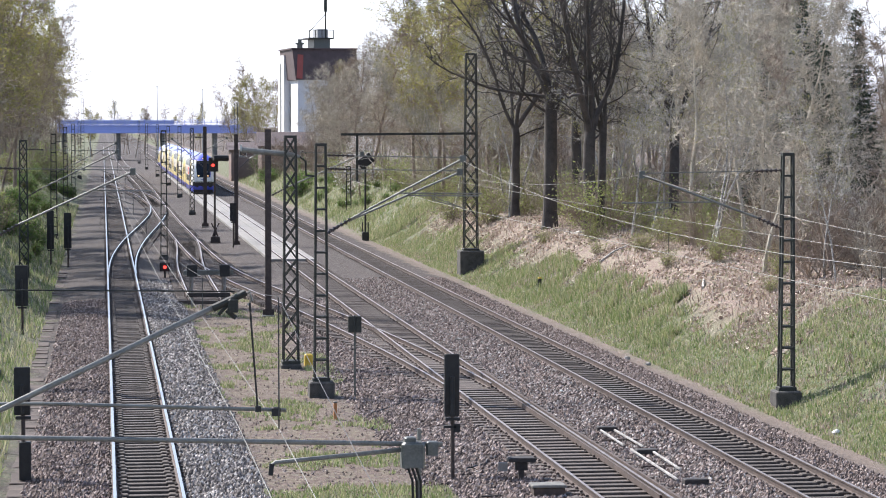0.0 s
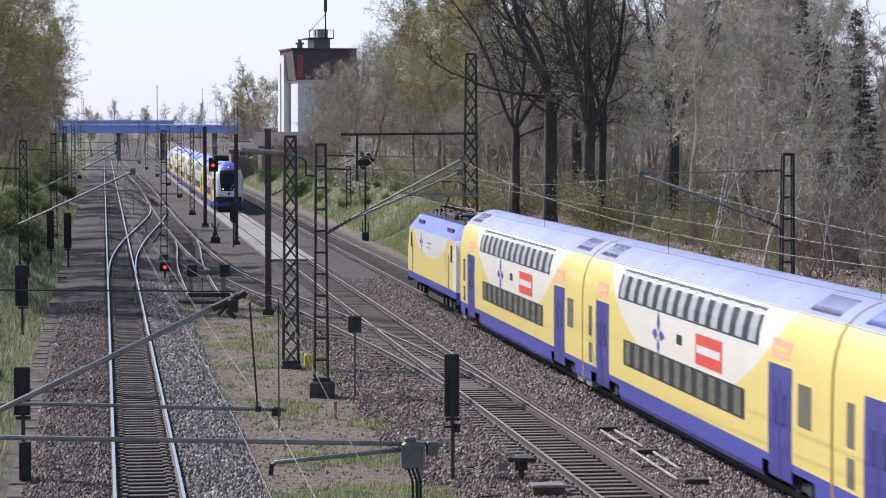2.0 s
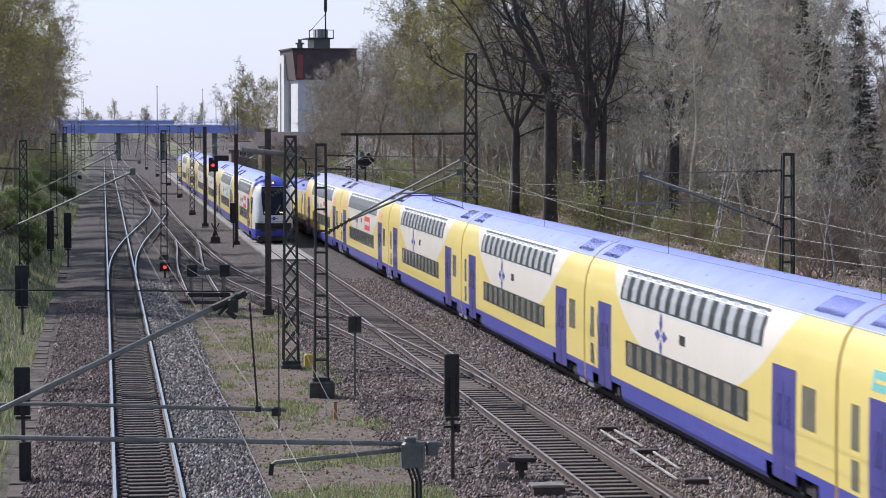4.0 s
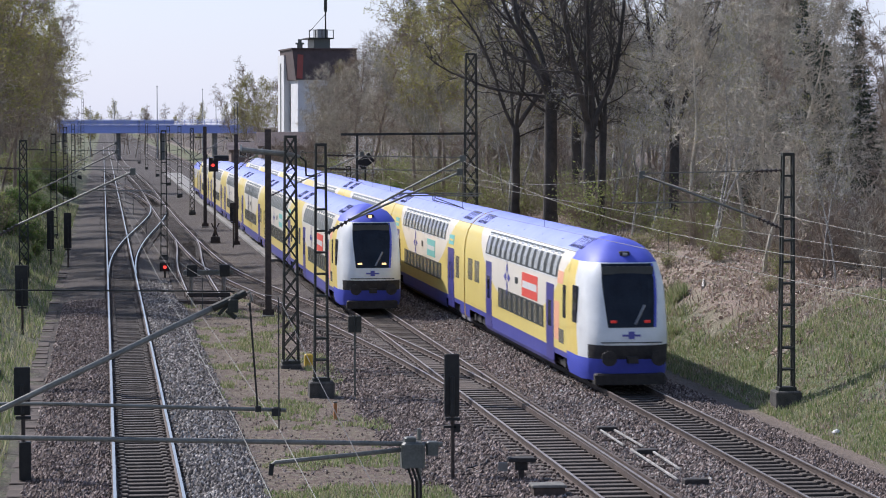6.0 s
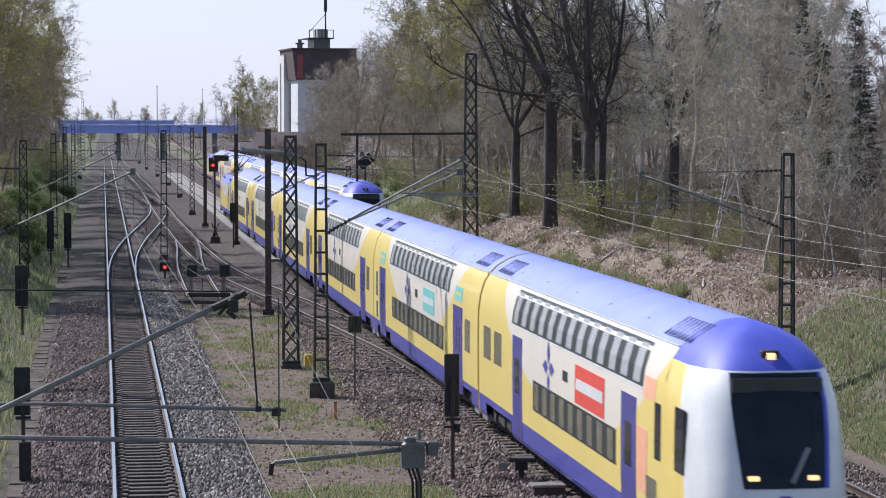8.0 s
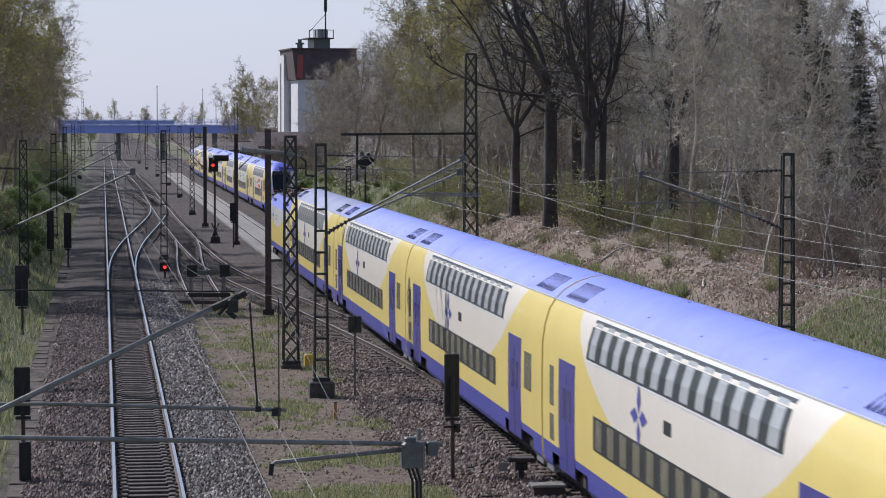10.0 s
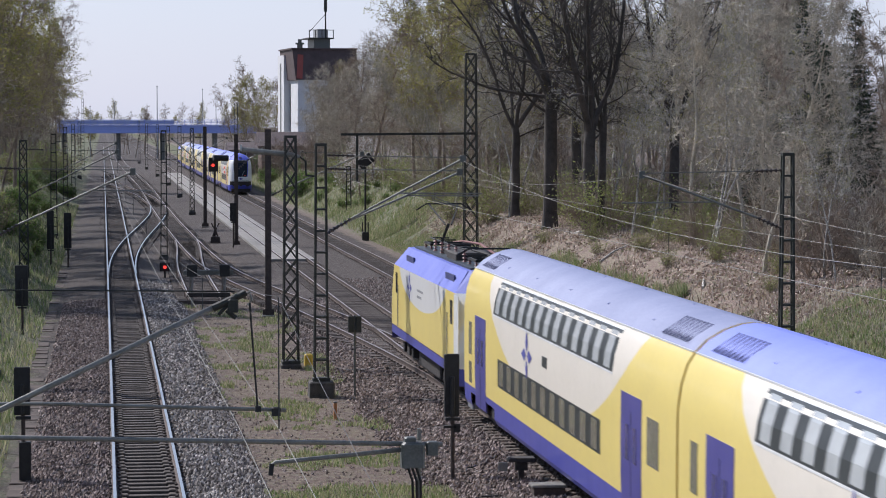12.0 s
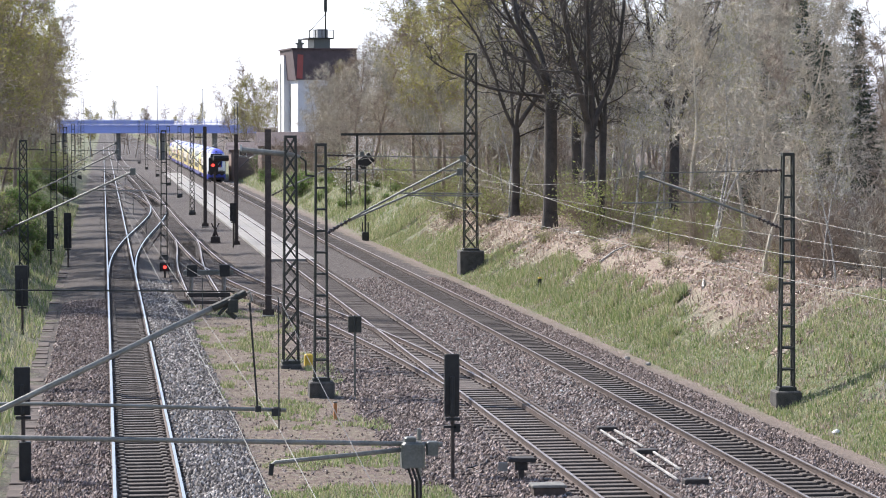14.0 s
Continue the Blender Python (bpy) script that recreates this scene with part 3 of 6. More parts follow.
def build_tower():
    """Tall white block with a dark hipped crown and roof gear."""
    y = 430.0
    top = thing("tower_building", "tall white rendered tower with a dark mansard roof and antennas", "building")
    part("wall", Build().box(32.0, y, 0, 42.3, y + 14, 15.6), M_RENDER, top)
    top.matrix_basis = Matrix.Translation((33.0, y, 0)) @ pose(0, 0, 0, 0, 0, 6) @ Matrix.Translation((-32.0, -y, 0))
    part("stair_wing", Build().box(31.0, y + 8.0, 0, 31.98, y + 14, 20.0), M_RENDER, top, "narrow white stair wing")
    r = Build()
    z0, z1 = 15.6, 20.8
    r.quad((31.6, y - 0.4, z0), (42.7, y - 0.4, z0), (42.3, y + 0.9, z1), (31.2, y + 0.9, z1))
    r.quad((31.6, y + 14.4, z0), (31.6, y - 0.4, z0), (31.2, y + 0.9, z1), (31.2, y + 13, z1))
    r.quad((42.7, y - 0.4, z0), (42.7, y + 14.4, z0), (42.3, y + 13, z1), (42.3, y + 0.9, z1))
    r.quad((42.7, y + 14.4, z0), (31.6, y + 14.4, z0), (31.2, y + 13, z1), (42.3, y + 13, z1))
    r.quad((31.2, y + 0.9, z1), (42.3, y + 0.9, z1), (42.3, y + 13, z1), (31.2, y + 13, z1))
    r.quad((31.6, y + 14.4, z0), (42.7, y + 14.4, z0), (42.7, y - 0.4, z0), (31.6, y - 0.4, z0))
    part("roof", r, M_TILES, top)
    part("roof_edge", Build().box(31.0, y + 0.6, z1, 42.5, y + 13.3, z1 + 0.25), M_TILES, top)
    # Strip coloured as the sunlit corner of the same dark cladding.
    part("red_panel", Build().beam((32.2, y - 0.42, z0 + 0.2), (32.6, y + 0.7, z1 - 0.9), 1.0, 0.14), M_LITCLAD, top, "red strip as the sunlit edge of the roof cladding")
    # Dark strip put on the wall for the stair wing's shadow.
    part("slit_window", Build().box(31.94, y + 6.8, 1.0, 31.999, y + 7.3, 15.0), M_GREYBOX, top)
    # vertical window slit in the stair wing
    part("slit_window", Build().box(30.95, y + 10.6, 3.0, 30.999, y + 11.6, 18.6), M_GREYBOX, top)
    part("plant_room", Build().box(35.4, y + 3, z1 + 0.25, 38.2, y + 9, z1 + 1.9), M_GREYBOX, top)
    part("upper_plant_room", Build().box(36.2, y + 4, z1 + 1.9, 38.0, y + 8, z1 + 3.6), M_GREYMETAL, top)
    part("platform", Build().box(34.4, y + 2.5, z1 + 1.9, 38.8, y + 9.5, z1 + 2.1), M_STEEL, top)
    for x in (34.5, 35.6, 36.7, 37.6, 38.7):
        part("railing_post", Build().tube([(x, y + 2.6, z1 + 2.1), (x, y + 2.6, z1 + 3.4)], 0.08), M_STEEL, top)
    part("railing", Build().beam((34.4, y + 2.6, z1 + 3.4), (38.8, y + 2.6, z1 + 3.4), 0.1), M_STEEL, top)
    part("chimney", Build().tube([(32.9, y + 3, z1), (32.9, y + 3, z1 + 0.9)], 0.5).tube([(32.9, y + 3, z1 + 0.9), (32.9, y + 3, z1 + 1.2)], 0.8).tube([(32.9, y + 3, z1 + 1.2), (32.9, y + 3, z1 + 1.8)], 0.35), M_GREYBOX, top)
    part("mast", Build().tube([(37.6, y + 4, z1), (37.6, y + 4, z1 + 10)], [0.16, 0.1]).tube([(37.6, y + 4, z1 + 6.6), (37.6, y + 4, z1 + 8.8)], [0.3, 0.3]), M_STEEL, top, "antenna mast with a drum")
    part("stay", Build().tube([(37.6, y + 4, z1 + 6.2), (34.5, y + 3, z1 + 3.0)], 0.05), M_STEEL, top)


build_tower()


def build_house(x0, x1, y, h, ridge, label):
    top = thing("trackside_house", label, "house")
    d = 8.0
    zb = 0.3
    part("wall", Build().box(x0, y, zb - 1, x1, y + d, h), M_HOUSE, top)
    r = Build()
    o = 0.5
    r.quad((x0 - o, y - o, h - 0.1), (x1 + o, y - o, h - 0.1), (x1 + o, y + d / 2, ridge), (x0 - o, y + d / 2, ridge))
    r.quad((x1 + o, y + d + o, h - 0.1), (x0 - o, y + d + o, h - 0.1), (x0 - o, y + d / 2, ridge), (x1 + o, y + d / 2, ridge))
    r.quad((x0 - o, y + d + o, h - 0.1), (x0 - o, y - o, h - 0.1), (x0 - o, y + d / 2, ridge))
    r.quad((x1 + o, y - o, h - 0.1), (x1 + o, y + d + o, h - 0.1), (x1 + o, y + d / 2, ridge))
    part("roof", r, M_TILES, top)
    n = int((x1 - x0) / 2.2)
    for i in range(n):
        window_part(top, x0 + (i + 0.5) * (x1 - x0) / n, y, 3.2, 1.1, 1.3)


def far_pole(x, y, h, r):
    top = thing("lamp_pole", "thin grey lamp pole behind the bridge", "lamp pole", "lamp poles", at=pose(x, y, ground_z(x, y)))
    part("shaft", Build().tube([(0, 0, 0), (0, 0, h)], [r * 0.7, r * 0.4], 8), M_GREYMETAL, top)
    part("head", Build().box(-0.16, -0.2, h, 0.16, 0.2, h + 0.2, 0.05), M_GREYMETAL, top)


for px, py, ph, pr in ((13.0, 612, 17.2, 0.22), (24.0, 615, 16.0, 0.14), (2.8, 612, 13.2, 0.12), (27.5, 620, 14.0, 0.16), (-3.0, 612, 12.5, 0.14)):
    far_pole(px, py, ph, pr)
build_house(21.5, 28.5, 345, 5.2, 7.0, "low brown trackside house with a dark roof")
build_house(18.7, 22.2, 372, 4.4, 5.4, "small brown shed beside the far track")

# ---------------------------------------------------------------- masts, catenary, signals


def lattice_mast(at_x, at_y, z0, h, w, label, style="rungs", depth=None, base=0.5, base_w=0.62, base_z=None):
    """Steel lattice mast: legs of angle iron, rungs or crossed bars, on a concrete block."""
    top = thing("catenary_mast", label, "catenary mast", "catenary masts", at=pose(at_x, at_y, z0))
    depth = depth or w * 0.7
    if base:
        part("foundation", Build().box(-base_w / 2, -base_w / 2, -0.4, base_w / 2, base_w / 2, base, 0.04), M_FOUND, top, "weathered concrete block")
    taper = 0.7

    def leg(sx, sy, z):
        k = 1 - (1 - taper) * z / h
        return (sx * w / 2 * k, sy * depth / 2 * k, z)
    for sx in (-1, 1):
        for sy in (-1, 1):
            part("leg", Build().beam(leg(sx, sy, base), leg(sx, sy, h), 0.06), M_STEEL, top)
    n = max(4, int((h - base) / (0.62 if style == "rungs" else w * 1.15)))
    for i in range(n + 1):
        z = base + (h - base) * i / n
        zn = base + (h - base) * min(n, i + 1) / n
        if style == "rungs":
            for sy in (-1, 1):
                part("rung", Build().beam(leg(-1, sy, z), leg(1, sy, z), 0.09, 0.06), M_STEEL, top)
        else:
            for sy in (-1, 1):
                if i < n:
                    part("brace", Build().beam(leg(-1, sy, z), leg(1, sy, zn), 0.045).beam(leg(1, sy, z), leg(-1, sy, zn), 0.045), M_STEEL, top)
        for sx in (-1, 1):
            if i < n:
                s = 1 if i % 2 else -1
                part("side_brace", Build().beam(leg(sx, -s, z), leg(sx, s, zn), 0.04), M_STEEL, top)
    part("cap", Build().box(-w / 2 * taper - 0.03, -depth / 2 * taper - 0.03, h - 0.05, w / 2 * taper + 0.03, depth / 2 * taper + 0.03, h + 0.04), M_STEEL, top)
    part("shoe", Build().box(-w / 2 - 0.06, -depth / 2 - 0.06, base, w / 2 + 0.06, depth / 2 + 0.06, base + 0.12, 0.02), M_STEEL, top)
    return top


def beam_mast(at_x, at_y, z0, h, w, label):
    """Rolled H-section mast on a plate."""
    top = thing("catenary_mast", label, "catenary mast", "catenary masts", at=pose(at_x, at_y, z0))
    b = Build()
    b.box(-w / 2, -w / 2, 0, w / 2, -w / 2 + 0.025, h).box(-w / 2, w / 2 - 0.025, 0, w / 2, w / 2, h).box(-0.012, -w / 2 + 0.025, 0, 0.012, w / 2 - 0.025, h)
    part("post", b, M_BROWNSTEEL, top)
    part("base_plate", Build().box(-w * 1.1, -w * 1.1, -0.25, w * 1.1, w * 1.1, 0.06, 0.02), M_CONCRETE, top)
    for sx in (-1, 1):
        part("gusset", Build().box(sx * w * 0.5, -0.01, 0.06, sx * w * 0.95, 0.01, 0.3), M_BROWNSTEEL, top)
    return top


def insulator(b, a, c, r=0.07, n=6):
    a, c = Vector(a), Vector(c)
    b.tube([a, c], 0.025)
    for i in range(n):
        p = a.lerp(c, (i + 0.3) / n)
        q = a.lerp(c, (i + 0.7) / n)
        b.tube([p, q], [r, r * 0.55], 8)


def cantilever(mast, my, wx, z_low, z_top, z_reg, z_wire, r=0.03, reg=True, label=""):
    """Bracket arm from a mast to the wires at wx: raking tube, stay, registration tube and steady arm."""
    mx = mast.location.x
    s = 1 if wx > mx else -1
    i_end = (mx + s * 0.9, my, z_low + 0.9 * (z_top - z_low) / abs(wx - mx))
    arm = part("bracket_arm", Build().tube([i_end, (wx, my, z_top)], r, 8), M_GALV, mast, label or "galvanised raking bracket arm",
               at=Matrix.Translation(-mast.location))
    b2 = Build()
    insulator(b2, (mx + s * 0.15, my, z_low), i_end, 0.075)
    part("insulator", b2, M_INSUL, arm, "brown ribbed insulator")
    zs = z_top + 0.05
    part("stay", Build().tube([(mx + s * 1.0, my, zs + 0.05), (wx - s * 0.1, my, zs)], r * 0.5, 6), M_GALV, arm)
    b4 = Build()
    insulator(b4, (mx + s * 0.15, my, zs + 0.08), (mx + s * 1.0, my, zs + 0.05), 0.065)
    part("stay_insulator", b4, M_INSUL, arm)
    part("clamp", Build().box(wx - 0.09, my - 0.05, z_top - 0.1, wx + 0.09, my + 0.05, z_top + 0.12, 0.02), M_GREYBOX, arm)
    if reg:
        k = (z_reg - z_low) / (z_top - z_low)
        x0 = mx + (wx - mx) * max(k, 0.15)
        part("registration_tube", Build().tube([(x0, my, z_reg), (wx + s * 0.6, my, z_reg - 0.02)], r * 0.7, 6), M_GALV, arm)
        part("steady_arm", Build().tube([(wx - s * 0.85, my, z_reg - 0.15), (wx + s * 0.05, my, z_wire + 0.02)], r * 0.45, 6).tube([(wx - s * 0.85, my, z_reg), (wx - s * 0.85, my, z_reg - 0.16)], r * 0.5, 6), M_GALV, arm)
    return arm


def wire(name, label, pts, r=0.012, mat=None, group="overhead wires"):
    ob = part(name, Build().tube(pts, r, 4), mat or M_WIRE)
    return tagged(ob, label, "overhead wire", group)


def catenary(supports, z_top, z_wire, sag, r=0.006, bright=True):
    """Messenger, contact wire and droppers through support points (x, y)."""
    ms, cs = [], []
    for (xa, ya), (xb, yb) in zip(supports, supports[1:]):
        n = 14
        for i in range(n):
            k = i / n
            x, y = xa + (xb - xa) * k, ya + (yb - ya) * k
            ms.append((x, y, z_top - sag * 4 * k * (1 - k)))
            cs.append((x, y, z_wire))
    ms.append((*supports[-1], z_top))
    cs.append((*supports[-1], z_wire))
    top = thing("overhead_line", "messenger and contact wire with droppers above the track", "overhead wire", "overhead wires")
    part("messenger_wire", Build().tube(ms, r * (1 if bright else 0.6), 4), M_WIRE if bright else M_DARKWIRE, top)
    part("contact_wire", Build().tube(cs, r, 4), M_WIRE, top)
    for i in range(2, len(ms) - 1, 3):
        if ms[i][1] < 260:
            part("dropper", Build().tube([ms[i], cs[i]], 0.006, 4), M_DARKWIRE, top)


NEAR_MAST = []


def build_catenary():
    m_slim = lattice_mast(6.68, 77.9, -0.3, 7.8, 0.42, "slim dark lattice mast with ladder rungs on a concrete block", "rungs", base=0.45, base_w=0.78)
    m_stout = lattice_mast(6.42, 87.2, -0.3, 8.0, 0.52, "stout dark lattice mast with crossed bracing", "x", depth=0.5, base=0.12, base_w=0.7)
    m_beam = beam_mast(7.15, 110.4, -0.3, 8.2, 0.26, "brown H-beam catenary mast")
    m_tall = lattice_mast(20.24, 138.6, -0.35, 12.35, 0.78, "tall dark lattice mast on a concrete block in the bank", "x", depth=0.6, base=1.45, base_w=1.35)
    m_bank = lattice_mast(19.97, 72.2, -0.35, 7.6, 0.42, "slim dark lattice mast with ladder rungs on a concrete block", "rungs", base=0.62, base_w=0.78)
    lattice_mast(3.72, 157.3, -0.3, 8.0, 0.4, "slim dark lattice mast between the tracks", "rungs", base=0.2)
    m_w1 = lattice_mast(-3.93, 126.8, 0.0, 7.3, 0.46, "dark lattice mast in the grassy bank", "x", base=0.2)
    m_w2 = lattice_mast(-3.48, 180.7, 0.0, 7.4, 0.46, "slim dark lattice mast in the grassy bank", "rungs", base=0.2)
    lattice_mast(8.66, 289.4, -0.3, 8.1, 0.5, "far dark lattice mast beside the paved track", "rungs", base=0.3)
    m_x = lattice_mast(8.18, 235.3, -0.3, 8.0, 0.42, "dark lattice mast beside the paved track", "x", base=0.3)
    m_far = beam_mast(8.25, 206.8, -0.3, 8.2, 0.28, "brown H-beam catenary mast")
    m_ext = beam_mast(9.12, 174.8, -0.3, 7.7, 0.26, "brown H-beam mast with a lattice extension")
    ext = Build()
    for sx in (-1, 1):
        ext.beam((sx * 0.13, 0, 7.7), (sx * 0.11, 0, 9.85), 0.05)
    for i in range(7):
        ext.beam((-0.13, 0, 7.7 + i * 0.35), (0.12, 0, 7.7 + i * 0.35), 0.04)
    part("extension", ext, M_GREYBOX, m_ext, "light ladder-like extension")
    lattice_mast(21.27, 219.6, 0.2, 4.2, 0.45, "short dark lattice mast in the green bank", "rungs", base=0.2)
    m_w0 = lattice_mast(-3.6, 82.0, -0.3, 8.0, 0.46, "dark lattice mast beside the straight track", "rungs", base=0.4)
    NEAR_MAST.append(lattice_mast(-3.6, 22.0, -0.3, 8.0, 0.46, "dark lattice mast beside the straight track", "rungs", base=0.4))
    for y, x, h in ((345, 8.8, 8.1), (405, 8.6, 8.3), (470, 8.0, 8.4), (540, 7.6, 9.0)):
        lattice_mast(x, y, -0.3, h, 0.5, "far dark lattice mast along the line", "rungs", base=0.3)
    for y, x, h in ((245, -3.6, 7.8), (310, -3.6, 8.1), (380, -3.5, 8.4), (450, -3.5, 12.5)):
        lattice_mast(x, y, 0.0, h, 0.46, "far dark lattice mast on the grassy side", "rungs", base=0.3)
    # arms
    cantilever(m_w0, 82.0, 0.95, 4.5, 6.6, 6.0, 5.5, 0.034)
    cantilever(m_w1, 126.8, 0.7, 4.5, 6.75, 6.0, 5.5, 0.034)
    cantilever(m_w2, 180.7, 0.9, 4.6, 6.75, 6.0, 5.5, 0.034)
    cantilever(m_slim, 77.4, 11.05, 4.75, 7.05, 6.0, 5.5, 0.035)
    cantilever(m_slim, 78.4, 11.10, 4.72, 6.62, 5.9, 5.5, 0.035)
    cantilever(m_bank, 72.2, 15.6, 5.05, 6.65, 5.85, 5.5, 0.035)
    cantilever(m_beam, 110.4, 11.3, 5.0, 6.8, 6.0, 5.5, 0.03)
    cantilever(m_far, 206.8, 5.6, 4.6, 6.9, 6.0, 5.5, 0.04)
    cantilever(m_ext, 174.8, 11.4, 5.0, 6.8, 6.0, 5.5, 0.035)
    cantilever(m_x, 235.3, 11.4, 5.0, 6.8, 6.0, 5.5, 0.035)
    # wires
    catenary([(1.2, -30), (1.5, 21.8), (0.75, 82), (0.7, 126.8), (1.1, 180.7), (0.8, 245), (1, 310), (1, 380), (1, 450)], 6.65, 5.5, 0.9, 0.0035, False)
    wire("overhead_line", "second contact wire above the straight track", [(1.25, -30, 5.5), (1.16, 22, 5.5), (1.02, 35, 5.5), (0.84, 53, 5.5), (0.4, 84, 5.8), (-2.0, 126, 6.4)], 0.0035)
    catenary([(11.9, 14), (11.05, 77.4), (11.3, 110.4), (11.4, 174.8), (11.4, 235), (11.5, 289), (11.5, 345), (11.5, 405), (11.5, 470)], 7.0, 5.5, 1.1)
    catenary([(16.3, 8), (15.6, 72.2), (16.2, 138.6), (15.7, 205), (16.2, 265), (16, 330), (16, 400), (16, 470)], 6.65, 5.5, 0.9)
    # yard portal arm of the tall mast
    off = Matrix.Translation(-m_tall.location)
    top = part("bracket_beam", Build().beam((13.0, 138.6, 7.55), (20.5, 138.6, 7.6), 0.13), M_STEEL, m_tall, "dark bracket beam", at=off)
    part("hanging_post", Build().beam((13.9, 138.6, 7.5), (13.9, 138.6, 4.95), 0.13), M_STEEL, top)
    # lamp arm of the stout mast
    off = Matrix.Translation(-m_stout.location)
    top = part("bracket_pipe", Build().tube([(4.75, 87.2, 7.25), (6.4, 87.2, 7.08), (6.75, 87.2, 7.0)], [0.1, 0.1, 0.06], 10), M_GALV, m_stout, "pale galvanised pipe", at=off)
    part("end_fitting", Build().beam((4.72, 87.2, 7.2), (4.72, 87.2, 7.42), 0.07), M_WHITEPAINT, top)
    part("bent_tube", Build().tube([(6.75, 87.2, 7.0), (6.95, 87.2, 6.85), (6.97, 87.2, 6.35), (7.3, 87.2, 6.33)], 0.04, 6), M_STEEL, top)


build_catenary()


def build_near_arms():
    """The bracket arms right below the viewpoint, over the straight track."""
    y = 21.8
    mast = NEAR_MAST[0]
    off = Matrix.Translation(-mast.location)
    a, e = Vector((-3.6, y, 4.42)), Vector((1.08, y, 6.63))
    top = part("bracket_arm", Build().tube([a, e], 0.0255, 12), M_GALV, mast, "long galvanised raking tube", at=off, smooth=True)
    part("clamp", Build().tube([(0.93, y, 6.555), (1.22, y, 6.69)], [0.034, 0.03], 10).box(1.06, y - 0.05, 6.52, 1.15, y + 0.05, 6.64, 0.015).tube([(1.05, y, 6.54), (1.13, y, 6.47)], 0.022, 8).tube([(0.98, y, 6.50), (1.06, y, 6.58)], 0.016, 6), M_STEEL, top, "dark clamp")
    part("top_stay", Build().tube([(-3.6, y, 6.77), (1.12, y, 6.70)], 0.007, 6), M_STEEL, top, "thin dark stay rod")
    part("hook", Build().tube([(1.17, y, 6.64), (1.25, y, 6.7), (1.27, y, 6.62), (1.23, y, 6.58)], 0.014, 6), M_GALV, top)
    yb = 22.6
    part("registration_tube", Build().tube([(-3.6, yb, 5.70), (-0.5, yb, 5.66), (1.62, yb, 5.57)], 0.017, 8), M_GALV, top, smooth=True)
    part("wire_clip", Build().box(1.49, yb - 0.03, 5.52, 1.57, yb + 0.03, 5.60, 0.01), M_BLACK, top)
    yc = 21.4
    top = part("bracket_arm", Build().tube([(-3.6, yc, 5.58), (-0.8, yc, 5.51), (2.88, yc, 5.39)], 0.021, 10), M_GALV, mast, "galvanised registration tube", at=off, smooth=True)
    part("casing", Build().box(2.52, yc - 0.09, 5.2, 2.72, yc + 0.09, 5.42, 0.02).box(2.55, yc - 0.05, 5.42, 2.65, yc + 0.05, 5.46, 0.01), M_GREYBOX, top, "grey casing")
    part("drop_tube", Build().tube([(2.69, yc + 0.1, 5.52), (2.69, yc + 0.1, 4.2)], 0.02, 8), M_GALV, top)
    part("steady_arm", Build().tube([(1.4, yc, 5.22), (1.44, yc, 5.26), (2.52, yc, 5.35)], 0.02, 8), M_GALV, top, smooth=True)
    part("arm_claw", Build().beam((1.40, yc, 5.15), (1.41, yc, 5.25), 0.04), M_BLACK, top)
    for d in (0, 0.035, 0.07):
        part("cable", Build().tube([(2.58 + d, yc, 5.2), (2.62 + d, yc, 5.08), (2.63 + d, yc + 0.05, 4.9), (2.62 + d, yc + 0.05, 4.5)], 0.012, 6), M_BLACK, top)
    part("coupling", Build().box(2.74, yc - 0.04, 5.3, 2.84, yc + 0.04, 5.42, 0.01), M_GREYBOX, top)
    # fine droppers
    d = thing("dropper_wire", "thin dark hanging dropper wires with clips", "overhead wire", "overhead wires")
    part("dropper", Build().tube([(1.25, 21.8, 6.6), (1.32, 21.9, 5.68)], 0.009, 5), M_BLACK, d)
    part("clip", Build().box(1.30, 21.88, 5.64, 1.35, 21.93, 5.69), M_BLACK, d)


build_near_arms()


def signal_board(x, y, z0, z1, w, d, foot, label, box_low=0.0):
    """Tall black signal seen from behind, on a post."""
    top = thing("railway_signal", label, "railway signal", "railway signals", at=pose(x, y, 0))
    part("backboard", Build().box(-w / 2, -0.05, z0, w / 2, 0.05, z1, 0.02), M_BLACK, top)
    part("ridge", Build().box(-0.05, -d, z0 + 0.05, 0.05, -0.05, z0 + (z1 - z0) * 0.65, 0.02), M_BLACK, top)
    part("post", Build().tube([(0.02, 0, foot), (0.02, 0, z1 - 0.1)], 0.05, 8), M_BROWNSTEEL, top)
    part("bracket", Build().box(-0.16, -0.06, z0 - 0.1, 0.2, 0.06, z0 - 0.03, 0.01), M_BLACK, top)
    if box_low:
        part("relay_box", Build().box(-0.08, -0.14, foot + 0.1, 0.2, 0.12, foot + 0.1 + box_low, 0.02), M_BLACK, top)
    return top


